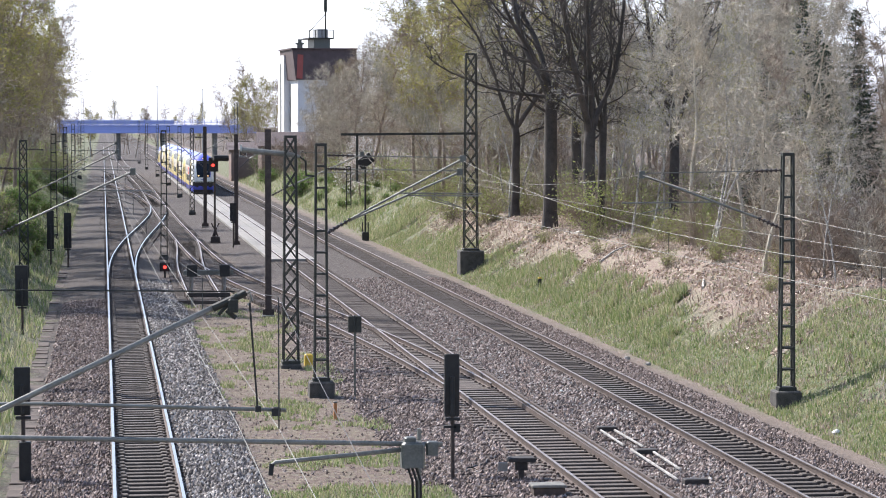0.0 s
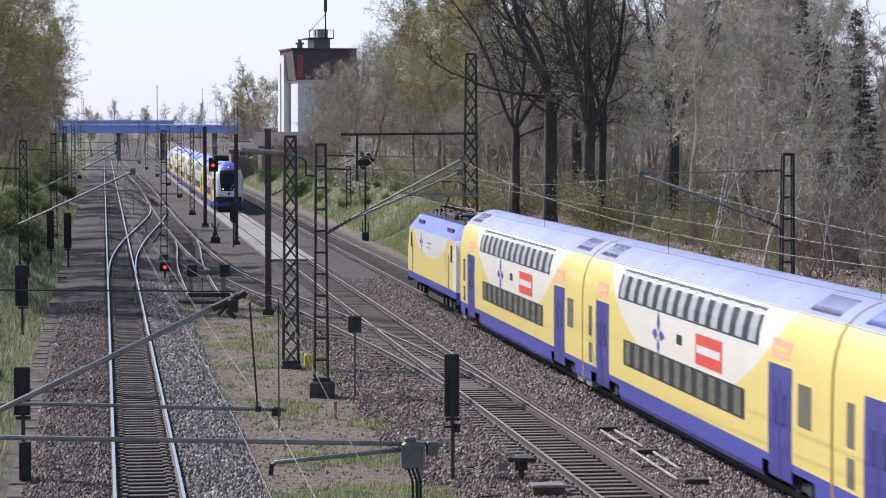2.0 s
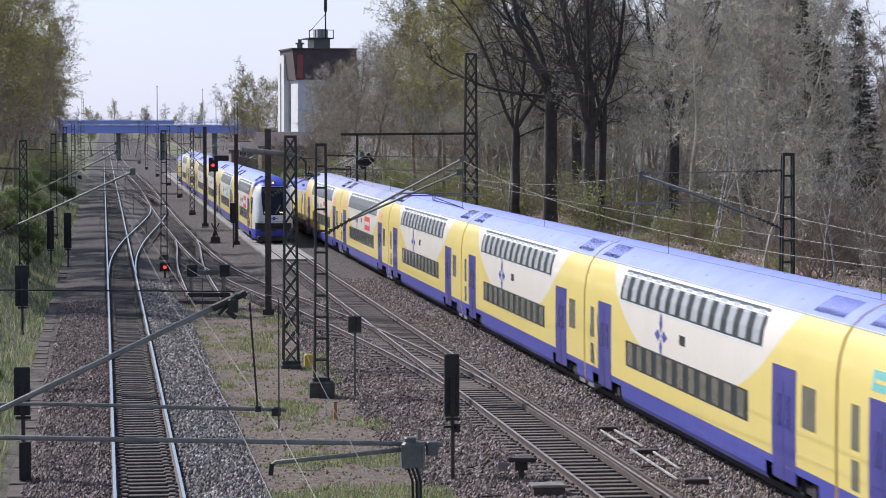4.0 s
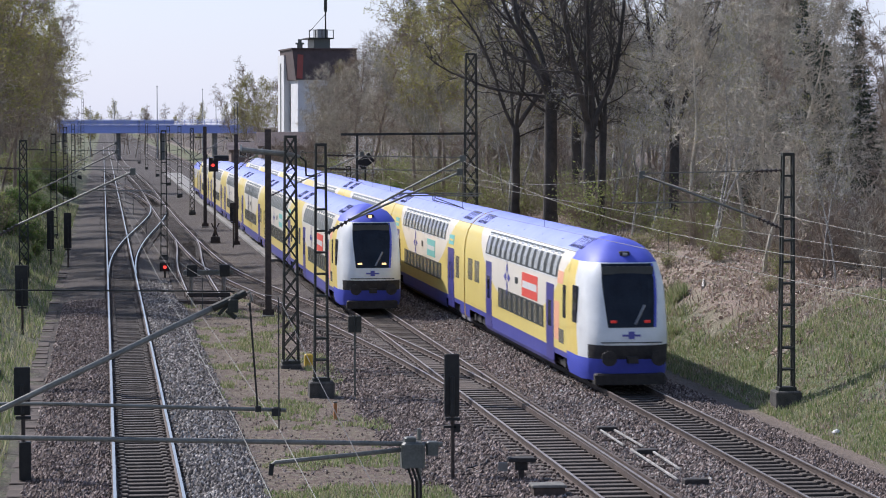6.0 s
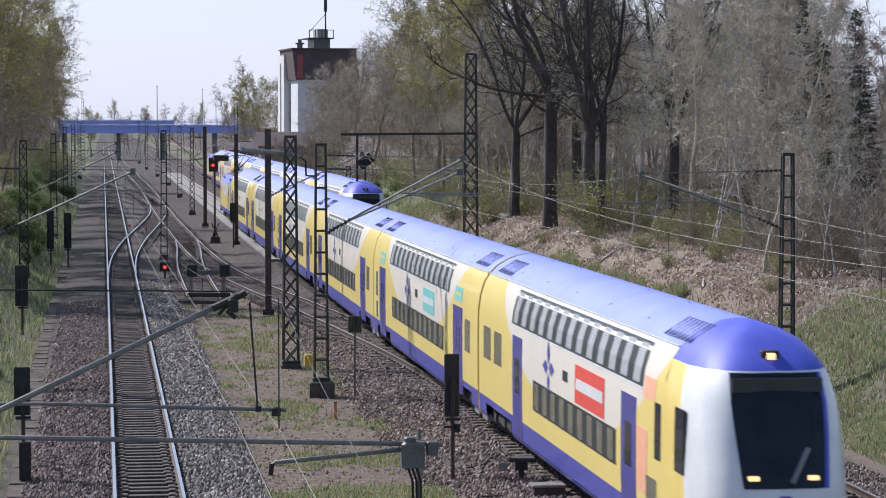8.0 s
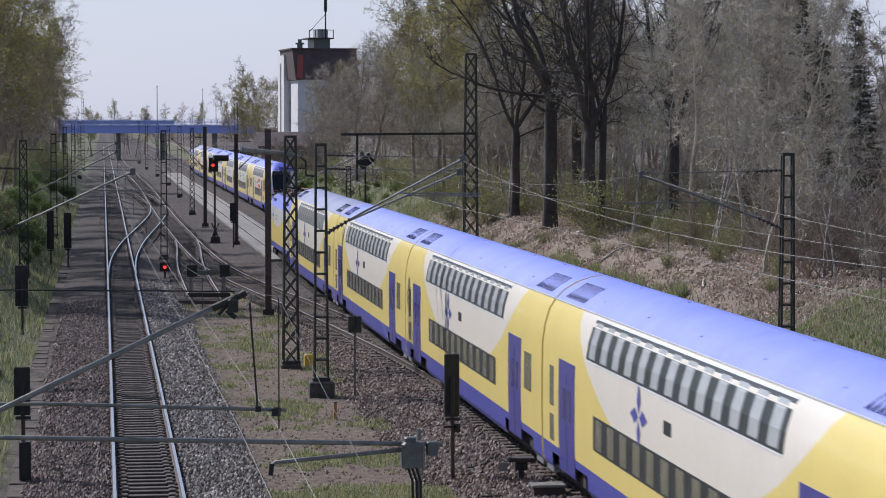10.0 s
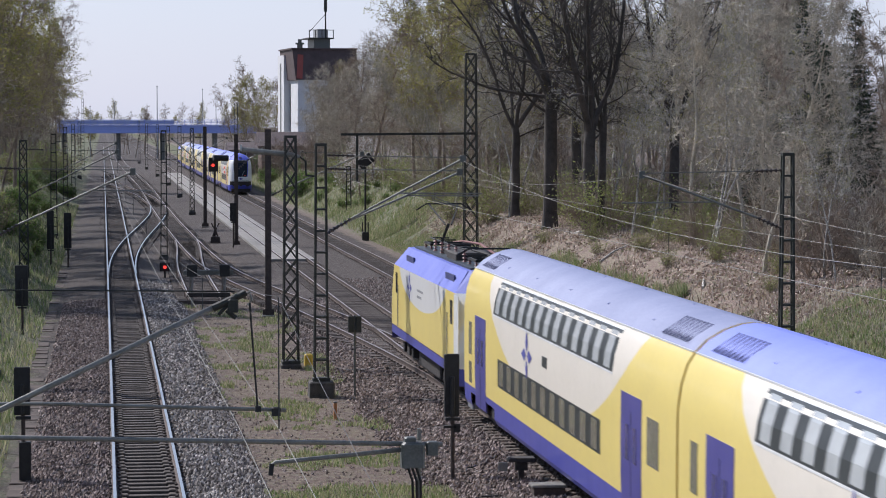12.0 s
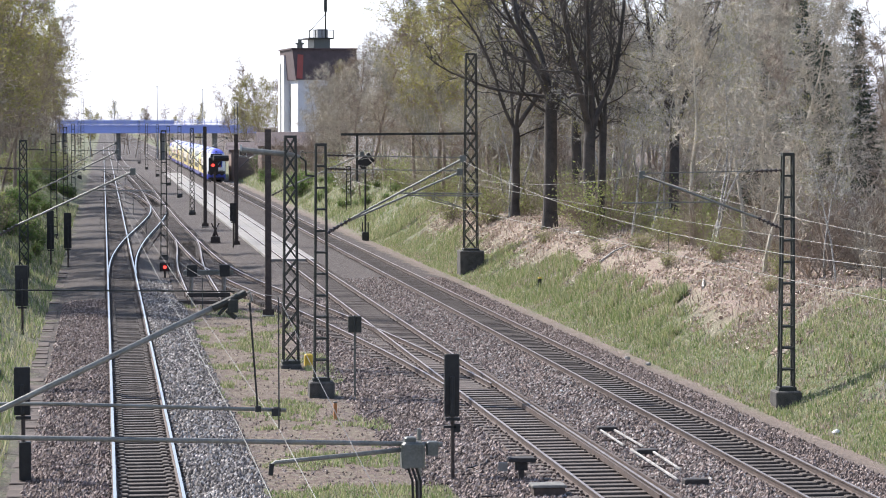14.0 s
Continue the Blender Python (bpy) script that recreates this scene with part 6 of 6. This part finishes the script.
def build_forest():
    rng = random.Random(11)
    taken = [(24.6, 138), (25.4, 130.5), (28, 149), (24.3, 150), (23.4, 169), (24.8, 93), (26, 123), (32.2, 112.5), (34.6, 113.5)]
    grey = [make_tree(s, "bare_tree", "bare grey tree with dense fine twigs on the bank", h, r, M_BARK_GREY, reach=0.26)
            for s, h, r in ((1, 15.5, 0.12), (2, 14.5, 0.13), (3, 17, 0.14))]
    brown = [make_tree(s, "bare_tree", "bare brown tree with fine twigs on the bank", h, r, M_BARK_BROWN, reach=0.27)
             for s, h, r in ((4, 16, 0.15), (5, 18.5, 0.18))]
    birch = [make_tree(s, "birch", "slender pale-barked birch with sparse young leaves", h, r, M_BARK_WHITE, n1=18, n2=7, n3=6, first=0.35, reach=0.2, stems=k,
                       leaves=lf, leaf_mat=M_LEAF_YELLOW, leaf_size=0.085)
             for s, h, r, k, lf in ((6, 15, 0.075, 1, 0.4), (7, 16, 0.075, 3, 0.5))]
    olive = [make_tree(s, "leafing_tree", "tree with young yellow-green leaves", h, r, M_BARK_BROWN, n1=22, n2=9, n3=8, first=0.35, reach=0.27,
                       leaves=0.85, leaf_mat=M_LEAF_YELLOW, leaf_size=0.15)
             for s, h, r in ((8, 17, 0.15), (9, 19, 0.17))]
    # the row at the top of the bank, then the depth of the wood
    front = scatter(rng, 30, (25.0, 29), (78, 205), (0.75, 1.0), 2.6, taken, (0.11, 0.345))
    deep = scatter(rng, 150, (28, 84), (92, 290), (0.85, 1.12), 2.8, taken, (0.12, 0.35))
    far = scatter(rng, 52, (25.5, 48), (195, 330), (0.85, 1.1), 3.0, taken, (0.092, 0.2))
    pools = {}

    def give(master, spot):
        pools.setdefault(master, []).append(spot)
    for x, y, k in front:
        right = x / y > 0.2
        low = 0.55 if x / y > 0.275 else 0.9
        kinds = brown + grey[:1] + birch[:1] if x / y > 0.28 else (birch * 2 + grey if right else birch + olive[:1] + brown[:1])
        give(rng.choice(kinds), (x, y, k * low))
    for x, y, k in deep:
        right = x / y > 0.195
        low = 0.52 if x / y > 0.29 else 1.0
        give((brown[int(x * 7) % 2] if x > 50 else rng.choice(grey * 2 + birch * 2 + brown)) if right else rng.choice(brown * 2 + olive + grey[:1]), (x, y, k * low))
    # grey trees favoured here: their pale bark stands in for distance haze
    for x, y, k in far:
        give(rng.choice(brown + olive[:1] + grey * 2), (x, y, k * 0.95))
    for q in ((25, 290, .68), (25.5, 300, .72), (24.5, 275, .75), (26, 310, .7), (27, 315, .82), (25, 262, .82), (24.3, 250, .78), (26.5, 280, .9), (27.5, 298, .9), (25.5, 240, .9), (28.5, 305, .95)):
        give(rng.choice(brown + grey[:1]), q)
    give(grey[1], (24.8, 93.0, 0.82))
    give(birch[0], (26.0, 123.0, 0.85))
    give(birch[0], (26.6, 121.0, 0.8))
    give(birch[1], (23.4, 169.0, 0.95))
    give(birch[1], (24.6, 152.0, 0.9))
    for q in ((25.5, 192, 1.0), (27.5, 205, 1.1), (24.8, 183, 0.95), (29, 196, 1.05), (27, 178, 1.0), (25.8, 172, 0.95), (24.6, 200, 0.95)):
        give(rng.choice(olive), q)
    # the wooded side behind the straight track
    left = scatter(rng, 66, (-22, -6.2), (185, 430), (0.8, 1.1), 2.2, taken, (-0.052, -0.0175))
    # unseen trees past the view's edge, added to shade track and bank
    left += scatter(rng, 24, (-13, -7.0), (118, 205), (0.85, 1.05), 2.6, taken, (-0.4, -0.042))
    left += [(-7.2, 128, 0.85), (-7.8, 136, 0.9), (-7.4, 146, 0.95), (-8.0, 155, 1.0), (-7.6, 164, 1.0), (-8.2, 174, 1.0)]
    left += scatter(rng, 46, (-28, -11), (125, 420), (0.85, 1.1), 3.0, taken, (-0.22, -0.05))
    for x, y, k in left:
        give(rng.choice(brown + grey[:1] + olive * 2), (x, y, k))
    for x, y, k in scatter(rng, 70, (-45, 75), (625, 740), (0.8, 1.1), 3.0, taken, (-0.06, 0.1)):
        give(rng.choice(brown * 2 + olive), (x, y, k * 0.72))
    for x, y, k in ((29, 470, 1.0), (31, 500, 1.1), (28, 490, 0.9), (33, 520, 1.15), (30, 530, 0.95), (34, 540, 1.15), (27, 515, 0.85), (36, 500, 1.15), (31, 480, 1.0), (33, 495, 1.1)):
        give(rng.choice(brown + olive[:1]), (x, y, k))
    for m, sp in pools.items():
        plant(m, sp, rng)
    for s, h, r, bole, n, x, y in ((10, 21, 0.38, 7.4, 5, 24.6, 138), (12, 20, 0.34, 5.2, 5, 25.4, 130.5), (13, 19, 0.30, 7.0, 4, 28.2, 149),
                                   (14, 18, 0.26, 5.5, 4, 24.9, 151.5), (15, 19, 0.28, 6.0, 4, 30.2, 132)):
        o = make_oak(s, h, r, bole, n, s == 10)
        o.matrix_basis = pose(x, y, ground_z(x, y))
    o = make_oak(16, 16, 0.22, 6.0, 3)
    o.matrix_basis = pose(26.1, 131.2, ground_z(26.1, 131.2), 0, 3, 40)
    sp = make_spruce(20, 15.5)
    plant(sp, [(32.2, 112.5, 0.72), (34.6, 114.5, 0.70), (33.3, 113, 0.60), (35.6, 116, 0.62), (31.6, 118, 0.6), (36.4, 125, 0.66)], rng)
    blossom = make_tree(21, "blossoming_tree", "small tree covered in white blossom", 6.0, 0.1, M_BARK_BROWN, n1=16, n2=7, n3=6, first=0.15, reach=0.3,
                        leaves=0.9, leaf_mat=M_BLOSSOM, leaf_size=0.11)
    plant(blossom, [(22.6, 222, 1.0), (23.6, 240, 0.9)], rng)
    # undergrowth
    br = make_shrub(22, "tangled brown bare undergrowth shrub", 3.2, M_BARK_BROWN, 0, None)
    br2 = make_shrub(23, "grey bare undergrowth shrub with long stems", 4.2, M_BARK_GREY, 0, None)
    gs = make_shrub(24, "bright green leafing shrub on the bank", 1.5, M_BARK_BROWN, 3, M_LEAF_GREEN, 0.10)
    ys = make_shrub(25, "yellow-green leafing shrub at the wood's edge", 3.0, M_BARK_BROWN, 2, M_LEAF_FRESH, 0.09)
    tk = []
    s1 = scatter(rng, 50, (25.6, 60), (82, 240), (0.7, 1.2), 1.6, tk, (0.1, 0.345))
    s2 = scatter(rng, 32, (25.0, 50), (82, 240), (0.7, 1.2), 1.6, tk, (0.1, 0.345))
    s1 += scatter(rng, 24, (25.4, 36), (76, 122), (0.6, 1.1), 1.3, tk, (0.265, 0.35))
    s1 += scatter(rng, 18, (21.5, 40), (255, 420), (1.2, 2.0), 2.0, tk, (0.062, 0.1))
    plant(br, s1, rng)
    plant(br2, s2, rng)
    s3 = scatter(rng, 26, (20.6, 24.5), (205, 290), (0.3, 0.7), 1.2, tk, (0.07, 0.15))
    s3 += scatter(rng, 40, (-7.5, -3.8), (135, 330), (0.45, 1.0), 1.1, tk, (-0.2, -0.008))
    s3 += scatter(rng, 20, (20.5, 36), (235, 400), (0.9, 1.6), 1.6, tk, (0.06, 0.1))
    plant(gs, s3, rng)
    s4 = scatter(rng, 8, (25.5, 30), (88, 130), (0.4, 0.8), 2.0, tk, (0.19, 0.3)) + scatter(rng, 34, (24.6, 34), (95, 230), (0.6, 1.1), 2.0, tk, (0.1, 0.3)) + scatter(rng, 32, (22.8, 30), (150, 290), (0.6, 1.1), 1.6, tk, (0.082, 0.17)) + scatter(rng, 12, (-10, -5.0), (110, 400), (0.8, 1.4), 2.0, tk, (-0.2, -0.01))
    s4 += [(23.6, 104, 0.3), (24.2, 112, 0.4), (23.4, 118, 0.3), (24.4, 124, 0.4), (24.8, 100, 0.45), (25.2, 92, 0.4), (23.0, 131, 0.3), (22.6, 98, 0.22), (23.8, 88, 0.25)]
    plant(ys, s4, rng)


build_forest()


def blades(name, label, n, area, mat, size, seed, dense=0.0, flat=False, grid=0.35, bare=False):
    """Loose grass or litter over an area, thicker where the ground's own patches are."""
    rng = random.Random(seed)
    b = Build()
    x0, x1, y0, y1 = area
    tries = 0
    while len(b.f) < n and tries < n * 6:
        tries += 1
        y = y0 + (y1 - y0) * rng.random() ** 1.5
        x = rng.uniform(x0, x1)
        if noise.noise((x * grid, y * grid * 0.8, seed)) + 0.5 * noise.noise((x * 1.9, y * 1.3, seed + 7)) < dense:
            continue
        if bare and 80 < y < 175 and x > 22.0 + noise.noise((y * 0.15, 0, 3)) * 1.7 + noise.noise((x * 0.9, y * 0.5, 5)) * 1.2:
            continue
        z = ground_z(x, y)
        if flat:
            leaf(b, rng, Vector((x, y, z + 0.03)), size * rng.uniform(0.6, 1.5))
            continue
        h = size * rng.uniform(0.5, 1.4) * (0.7 + 0.9 * max(0.0, noise.noise((x * 0.6, y * 0.35, seed + 3)) + 0.3))
        w, k = rng.uniform(0, 6.28), rng.uniform(0.02, 0.035)
        dx, dy = math.cos(w) * k, math.sin(w) * k
        lx, ly = rng.gauss(0, 0.3) * h, rng.gauss(0, 0.3) * h
        i = len(b.v)
        b.v += [(x - dx, y - dy, z - 0.03), (x + dx, y + dy, z - 0.03), (x + lx, y + ly, z + h)]
        b.f.append((i, i + 1, i + 2))
        b.s.append(0)
    tagged(part(name, b, mat), label, "grass" if not flat else "leaf litter", kind="stuff")


blades("grass", "spring grass on the railway bank", 95000, (19.2, 26.0, 52, 190), M_GRASS, 0.13, 3, -0.5, bare=True)
blades("grass", "bright grass tufts on the railway bank", 16000, (19.8, 23.2, 90, 290), M_GRASS, 0.3, 4, 0.15, bare=True)
blades("grass", "sparse grass between the tracks", 19000, (3.6, 7.9, 54, 125), M_GRASS, 0.10, 5, 0.14, grid=0.45)
blades("grass", "rank grass on the shaded bank", 22000, (-8.0, -2.5, 56, 260), M_GRASS, 0.32, 6, -0.3)
blades("grass", "long bright grass on the slope", 5000, (20.4, 22.6, 96, 126), M_GRASS, 0.34, 14, 0.05, grid=0.6)
blades("grass", "pale green grass on the far bank", 16000, (19.5, 27.0, 180, 400), M_GRASS, 0.42, 16, -0.4)
blades("leaf_litter", "dry leaves and dead grass on the bank", 40000, (21.3, 34, 78, 180), M_DRYGRASS, 0.13, 7, -0.1, True)
blades("leaf_litter", "dry grass tufts among the green", 26000, (19.4, 26, 52, 170), M_DRYGRASS, 0.12, 15, 0.12, grid=0.4)
blades("leaf_litter", "dry stalks on the bank", 9000, (21, 27, 60, 185), M_DRYGRASS, 0.2, 8, -0.05)


M_STONE_OLD = island("old brown ballast stones", [(0.036, 0.024, 0.020), (0.095, 0.064, 0.050), (0.165, 0.118, 0.097), (0.24, 0.18, 0.152), (0.42, 0.345, 0.305)], 0.85)
M_STONE_GREY = island("grey ballast stones", [(0.042, 0.034, 0.028), (0.105, 0.087, 0.075), (0.19, 0.162, 0.142), (0.30, 0.262, 0.232), (0.58, 0.53, 0.48)], 0.8)


def stones(name, label, n, mat, size, seed, area, lines, half):
    """Loose ballast as small rough octahedra along the shoulders of the tracks."""
    rng = np.random.default_rng(seed)
    x0, x1, y0, y1 = area
    x = rng.uniform(x0, x1, n)
    y = y0 + (y1 - y0) * rng.random(n) ** 1.35
    ok = np.ones(n, bool)
    for c in lines:
        ok &= np.abs(x - c) > half
    x, y = x[ok], y[ok]
    verts, faces = [], []
    axes = np.array([(1, 0, 0), (0, 1, 0), (-1, 0, 0), (0, -1, 0), (0, 0, 1), (0, 0, -0.6)], float)
    tri = ((0, 1, 4), (1, 2, 4), (2, 3, 4), (3, 0, 4), (1, 0, 5), (2, 1, 5), (3, 2, 5), (0, 3, 5))
    k = rng.uniform(0.55, 1.35, (len(x), 6, 1)) * size
    w = rng.uniform(0, 6.28, len(x))
    c, s = np.cos(w), np.sin(w)
    for i in range(len(x)):
        p = axes * k[i]
        q = p.copy()
        q[:, 0], q[:, 1] = p[:, 0] * c[i] - p[:, 1] * s[i] + p[:, 2] * 0.3, p[:, 0] * s[i] + p[:, 1] * c[i]
        q += (x[i], y[i], ground_z(x[i], y[i]) + size * 0.15)
        b = len(verts)
        verts += q.tolist()
        faces += [(b + u, b + v, b + t) for u, v, t in tri]
    tagged(part(name, mesh_from(name, verts, faces, mat), mat), label, "ballast", kind="stuff")


stones("ballast", "old brown ballast beside the straight track", 15000, M_STONE_OLD, 0.055, 1, (-1.9, 0.2, 50, 120), (X_L,), 0.82)
stones("ballast", "fresh grey ballast on the shoulder of the straight track", 13000, M_STONE_GREY, 0.055, 2, (1.78, 3.7, 50, 135), (X_L,), 0.82)
stones("ballast", "brown ballast beside the turnout", 17000, M_STONE_OLD, 0.055, 3, (7.3, 10.7, 52, 120), (), 0.82)
stones("ballast", "grey-brown ballast between the main lines", 17000, M_STONE_OLD, 0.055, 4, (12.3, 15.2, 52, 135), (X_A, X_B), 0.84)
stones("ballast", "pale ballast below the main line shoulder", 5000, M_STONE_GREY, 0.05, 5, (12.8, 15.0, 52, 135), (X_A, X_B), 0.9)
stones("ballast", "brown ballast shoulder below the bank", 13000, M_STONE_OLD, 0.05, 6, (16.8, 18.35, 50, 135), (X_B,), 0.84)
stones("ballast", "scattered stones on the sandy strip", 2500, M_STONE_OLD, 0.035, 7, (3.4, 7.6, 50, 120), (), 0.0)

# ---------------------------------------------------------------- small trackside things


M_PALEPIPE = plain("dirty pale paint", (0.16, 0.145, 0.125), (0.50, 0.47, 0.43), 0.7, 0, 2.5, 20, 0.1)


def build_buffer_stop():
    top = thing("buffer_stop", "dark steel buffer stop with pale rail posts at the stub siding", "buffer stop", at=pose(4.78, 116.5, -0.2))
    for s in (-1, 1):
        part("rail_post", Build().tube([(s * 0.75, 2.6, 0.05), (s * 0.75, 0.9, 1.55), (s * 0.75, 0.2, 1.62), (s * 0.75, 0, 1.3), (s * 0.75, 0, -0.2)], 0.07, 6), M_LIGHTSLAB, top, "pale bent rail post")
        part("buffer_block", Build().box(s * 0.75 - 0.24, -0.14, 1.3, s * 0.75 + 0.24, 0.1, 1.85, 0.03), M_BLACK, top)
    part("cross_beam", Build().box(-1.15, -0.12, 1.38, 1.15, 0.02, 1.6, 0.02), M_GREYBOX, top)
    part("lower_beam", Build().box(-1.0, -0.1, 0.35, 1.0, 0.02, 0.55, 0.02), M_UNDER, top)


def build_point_gear():
    top = thing("point_machine", "dark point machine on a stand beside the turnout", "point machine", "point machines", at=pose(9.72, 58.3, -0.22))
    part("lid", Build().box(-0.32, -0.18, 0.42, 0.32, 0.22, 0.52, 0.02), M_UNDER, top)
    part("casing", Build().box(-0.14, -0.12, 0.22, 0.14, 0.12, 0.42, 0.02), M_UNDER, top)
    part("stand", Build().box(-0.06, -0.06, -0.15, 0.06, 0.06, 0.22), M_BROWNSTEEL, top)
    part("bracket", Build().box(-0.55, -0.05, 0.2, -0.33, 0.05, 0.4, 0.01), M_LIGHTSLAB, top)
    top = thing("point_machine", "low reddish-grey point machine casing beside the turnout", "point machine", "point machines", at=pose(9.9, 55.7, -0.22))
    part("casing", Build().box(-0.36, -0.25, -0.1, 0.36, 0.25, 0.2, 0.03), M_RAIL, top)
    part("lid", Build().box(-0.4, -0.28, 0.2, 0.38, 0.28, 0.26, 0.02), M_CONCRETE, top)
    part("drive_rod", Build().tube([(0.36, 0, 0.05), (0.95, 0, 0.02)], 0.03, 6), M_RAIL, top)
    part("cable", Build().tube([(-0.4, 0, 0.0), (-1.0, 0.2, -0.02), (-1.5, 0.1, -0.02)], 0.025, 5), M_UNDER, top)
    # switch linkage between the main lines
    top = thing("switch_linkage", "pale linkage pipes on dark cross plates between two tracks", "switch linkage", at=pose(0, 0, -0.2))
    for xa, ya, xb, yb in ((13.24, 66.4, 13.2, 63.2), (13.22, 62.4, 13.16, 56.9), (13.62, 66.4, 13.64, 62.9), (13.68, 61.8, 13.62, 58.6)):
        part("pipe", Build().beam((xa, ya, 0.1), (xb, yb, 0.1), 0.05, 0.04), M_PALEPIPE, top, "pale painted pipe")
    for x, y in ((13.5, 66.9), (13.55, 62.1), (13.55, 56.75)):
        part("plate", Build().box(x - 0.28, y - 0.16, 0.02, x + 0.28, y + 0.16, 0.14, 0.02), M_UNDER, top, "dark cross plate")
    for y in (64.6, 59.5):
        part("tie_bar", Build().beam((12.9, y, 0.06), (13.9, y, 0.06), 0.04), M_RAIL, top)
    # guard rail along the turnout
    top = thing("guard_rail", "rusty guard rail inside the turnout", "guard rail")
    part("rail", sweep([(X_A + 0.62, 54.0), (X_A + 0.66, 60.0), (X_A + 0.62, 74.0)], [(-0.03, -0.02), (-0.03, -0.16), (0.03, -0.16), (0.03, -0.02)]), M_RAIL, top)
    top = thing("guard_rail", "rusty guard rail beside the turnout frog", "guard rail")
    part("rail", sweep([(X_A + 0.95, 52.0), (X_A + 0.92, 66.0), (X_A + 0.95, 82.0)], [(-0.03, -0.01), (-0.03, -0.16), (0.03, -0.16), (0.03, -0.01)]), M_RAIL, top)


def build_trough():
    top = thing("cable_trough", "weathered concrete cable trough covers beside the straight track", "cable trough")
    slab = Build().box(-0.27, -0.48, -0.25, 0.27, 0.48, 0.0, 0.02).mesh("cover", plain("brown-stained concrete", (0.045, 0.033, 0.026), (0.125, 0.092, 0.075), 0.9, 0, 1.2, 25, 0.4, 0.6))
    rng = random.Random(5)
    y = 44.0
    while y < 150:
        ob = new("cover", slab)
        ob.parent = top
        x = -1.95 - 0.4 * smooth_step(55, 100, y)
        ob.matrix_basis = pose(x + rng.uniform(-0.02, 0.02), y, -0.30 + rng.uniform(-0.04, 0.03), rng.uniform(-1, 1), rng.uniform(-1.5, 1.5), rng.uniform(-1.5, 1.5))
        y += 1.0


def post(x, y, h, r, mat, label, cap=None):
    top = thing("marker_post", label, "marker post", "marker posts", at=pose(x, y, ground_z(x, y)))
    part("shaft", Build().box(-r, -r, -0.2, r, r, h, r * 0.3), mat, top)
    if cap:
        part("cap", Build().box(-r * 1.05, -r * 1.05, h, r * 1.05, r * 1.05, h + r, r * 0.3), cap, top)


def lying_line(pts, label):
    rng = random.Random(len(pts))
    line = []
    for (xa, ya), (xb, yb) in zip(pts, pts[1:]):
        for i in range(6):
            k = i / 6
            x, y = xa + (xb - xa) * k + rng.uniform(-0.06, 0.06), ya + (yb - ya) * k + rng.uniform(-0.15, 0.15)
            line.append((x, y, ground_z(x, y) + 0.03))
    tagged(part("ground_cable", Build().tube(line, 0.02, 5), M_DARKWIRE), label, "cable", "ground cables")


def build_small():
    build_buffer_stop()
    build_point_gear()
    build_trough()
    post(6.55, 71.7, 0.5, 0.05, M_ORANGE, "short faded orange marker post", M_CONCRETE)
    post(20.67, 118.7, 0.45, 0.08, M_BLACK, "short dark marker post with a pale face", M_YELLOWPAINT)
    post(7.1, 88.0, 0.42, 0.14, M_YELLOWPAINT, "squat yellow cable marker beside a mast")
    lying_line([(6.9, 90), (7.6, 87), (8.8, 85.5), (9.9, 85)], "thin dark line lying across the ballast")
    lying_line([(6.9, 80.5), (8.0, 82.5), (9.3, 83.0), (10.3, 82.5)], "thin dark line lying across the ballast")
    lying_line([(7.2, 72.0), (8.4, 74.5), (9.4, 75.5), (10.2, 75)], "thin dark line lying across the ballast")
    lying_line([(8.4, 60), (9.2, 61), (9.8, 62.5)], "thin dark line lying across the ballast")
    lying_line([(-1.2, 61), (-0.6, 61.6), (0.0, 61.3)], "thin dark line lying across the ballast")
    # loose stones and stumps on the bank
    rng = random.Random(8)
    for x, y, r, m, lab in ((18.6, 88.5, 0.13, M_LIGHTSLAB, "pale loose stone below the bank"), (19.0, 86.8, 0.11, M_LIGHTSLAB, "pale loose stone below the bank"),
                            (19.65, 65.9, 0.12, M_WHITEPAINT, "white crumpled litter in the grass"), (14.1, 77.0, 0.07, M_WHITEPAINT, "white loose stone in the ballast")):
        bm = bmesh.new()
        bmesh.ops.create_icosphere(bm, subdivisions=2, radius=r)
        for v in bm.verts:
            v.co *= rng.uniform(0.75, 1.15)
            v.co.z *= 0.7
        me = bpy.data.meshes.new("stone")
        bm.to_mesh(me)
        bm.free()
        me.materials.append(m)
        ob = new("loose_stone", me)
        ob.matrix_basis = pose(x, y, ground_z(x, y) + r * 0.4, 0, 0, rng.uniform(0, 90))
        tagged(ob, lab, "stone")
    for x, y, L, w in ((25.6, 106, 0.9, 60), (23.5, 115, 1.5, 20), (24.3, 128, 1.2, 120), (23.2, 96, 1.1, 75)):
        z = ground_z(x, y)
        dx, dy = math.cos(radians(w)) * L / 2, math.sin(radians(w)) * L / 2
        z0, z1 = ground_z(x - dx, y - dy), ground_z(x + dx, y + dy)
        ob = part("fallen_branch", Build().tube([(x - dx, y - dy, z0 + 0.05), (x, y, z + 0.12), (x + dx, y + dy, z1 + 0.1)], [0.06, 0.05, 0.03], 7), M_BARK_WHITE)
        tagged(ob, "pale fallen branch lying on the bank", "branch", "fallen branches")


build_small()


def motions():
    for cars, rows, x in ((TRAIN_OUT, OUT_ROWS, X_B), (TRAIN_IN, IN_ROWS, X_A)):
        for car, behind in cars:
            walk(car, [(t, pose(x, y + behind, 0)) for t, y in rows])


motions()
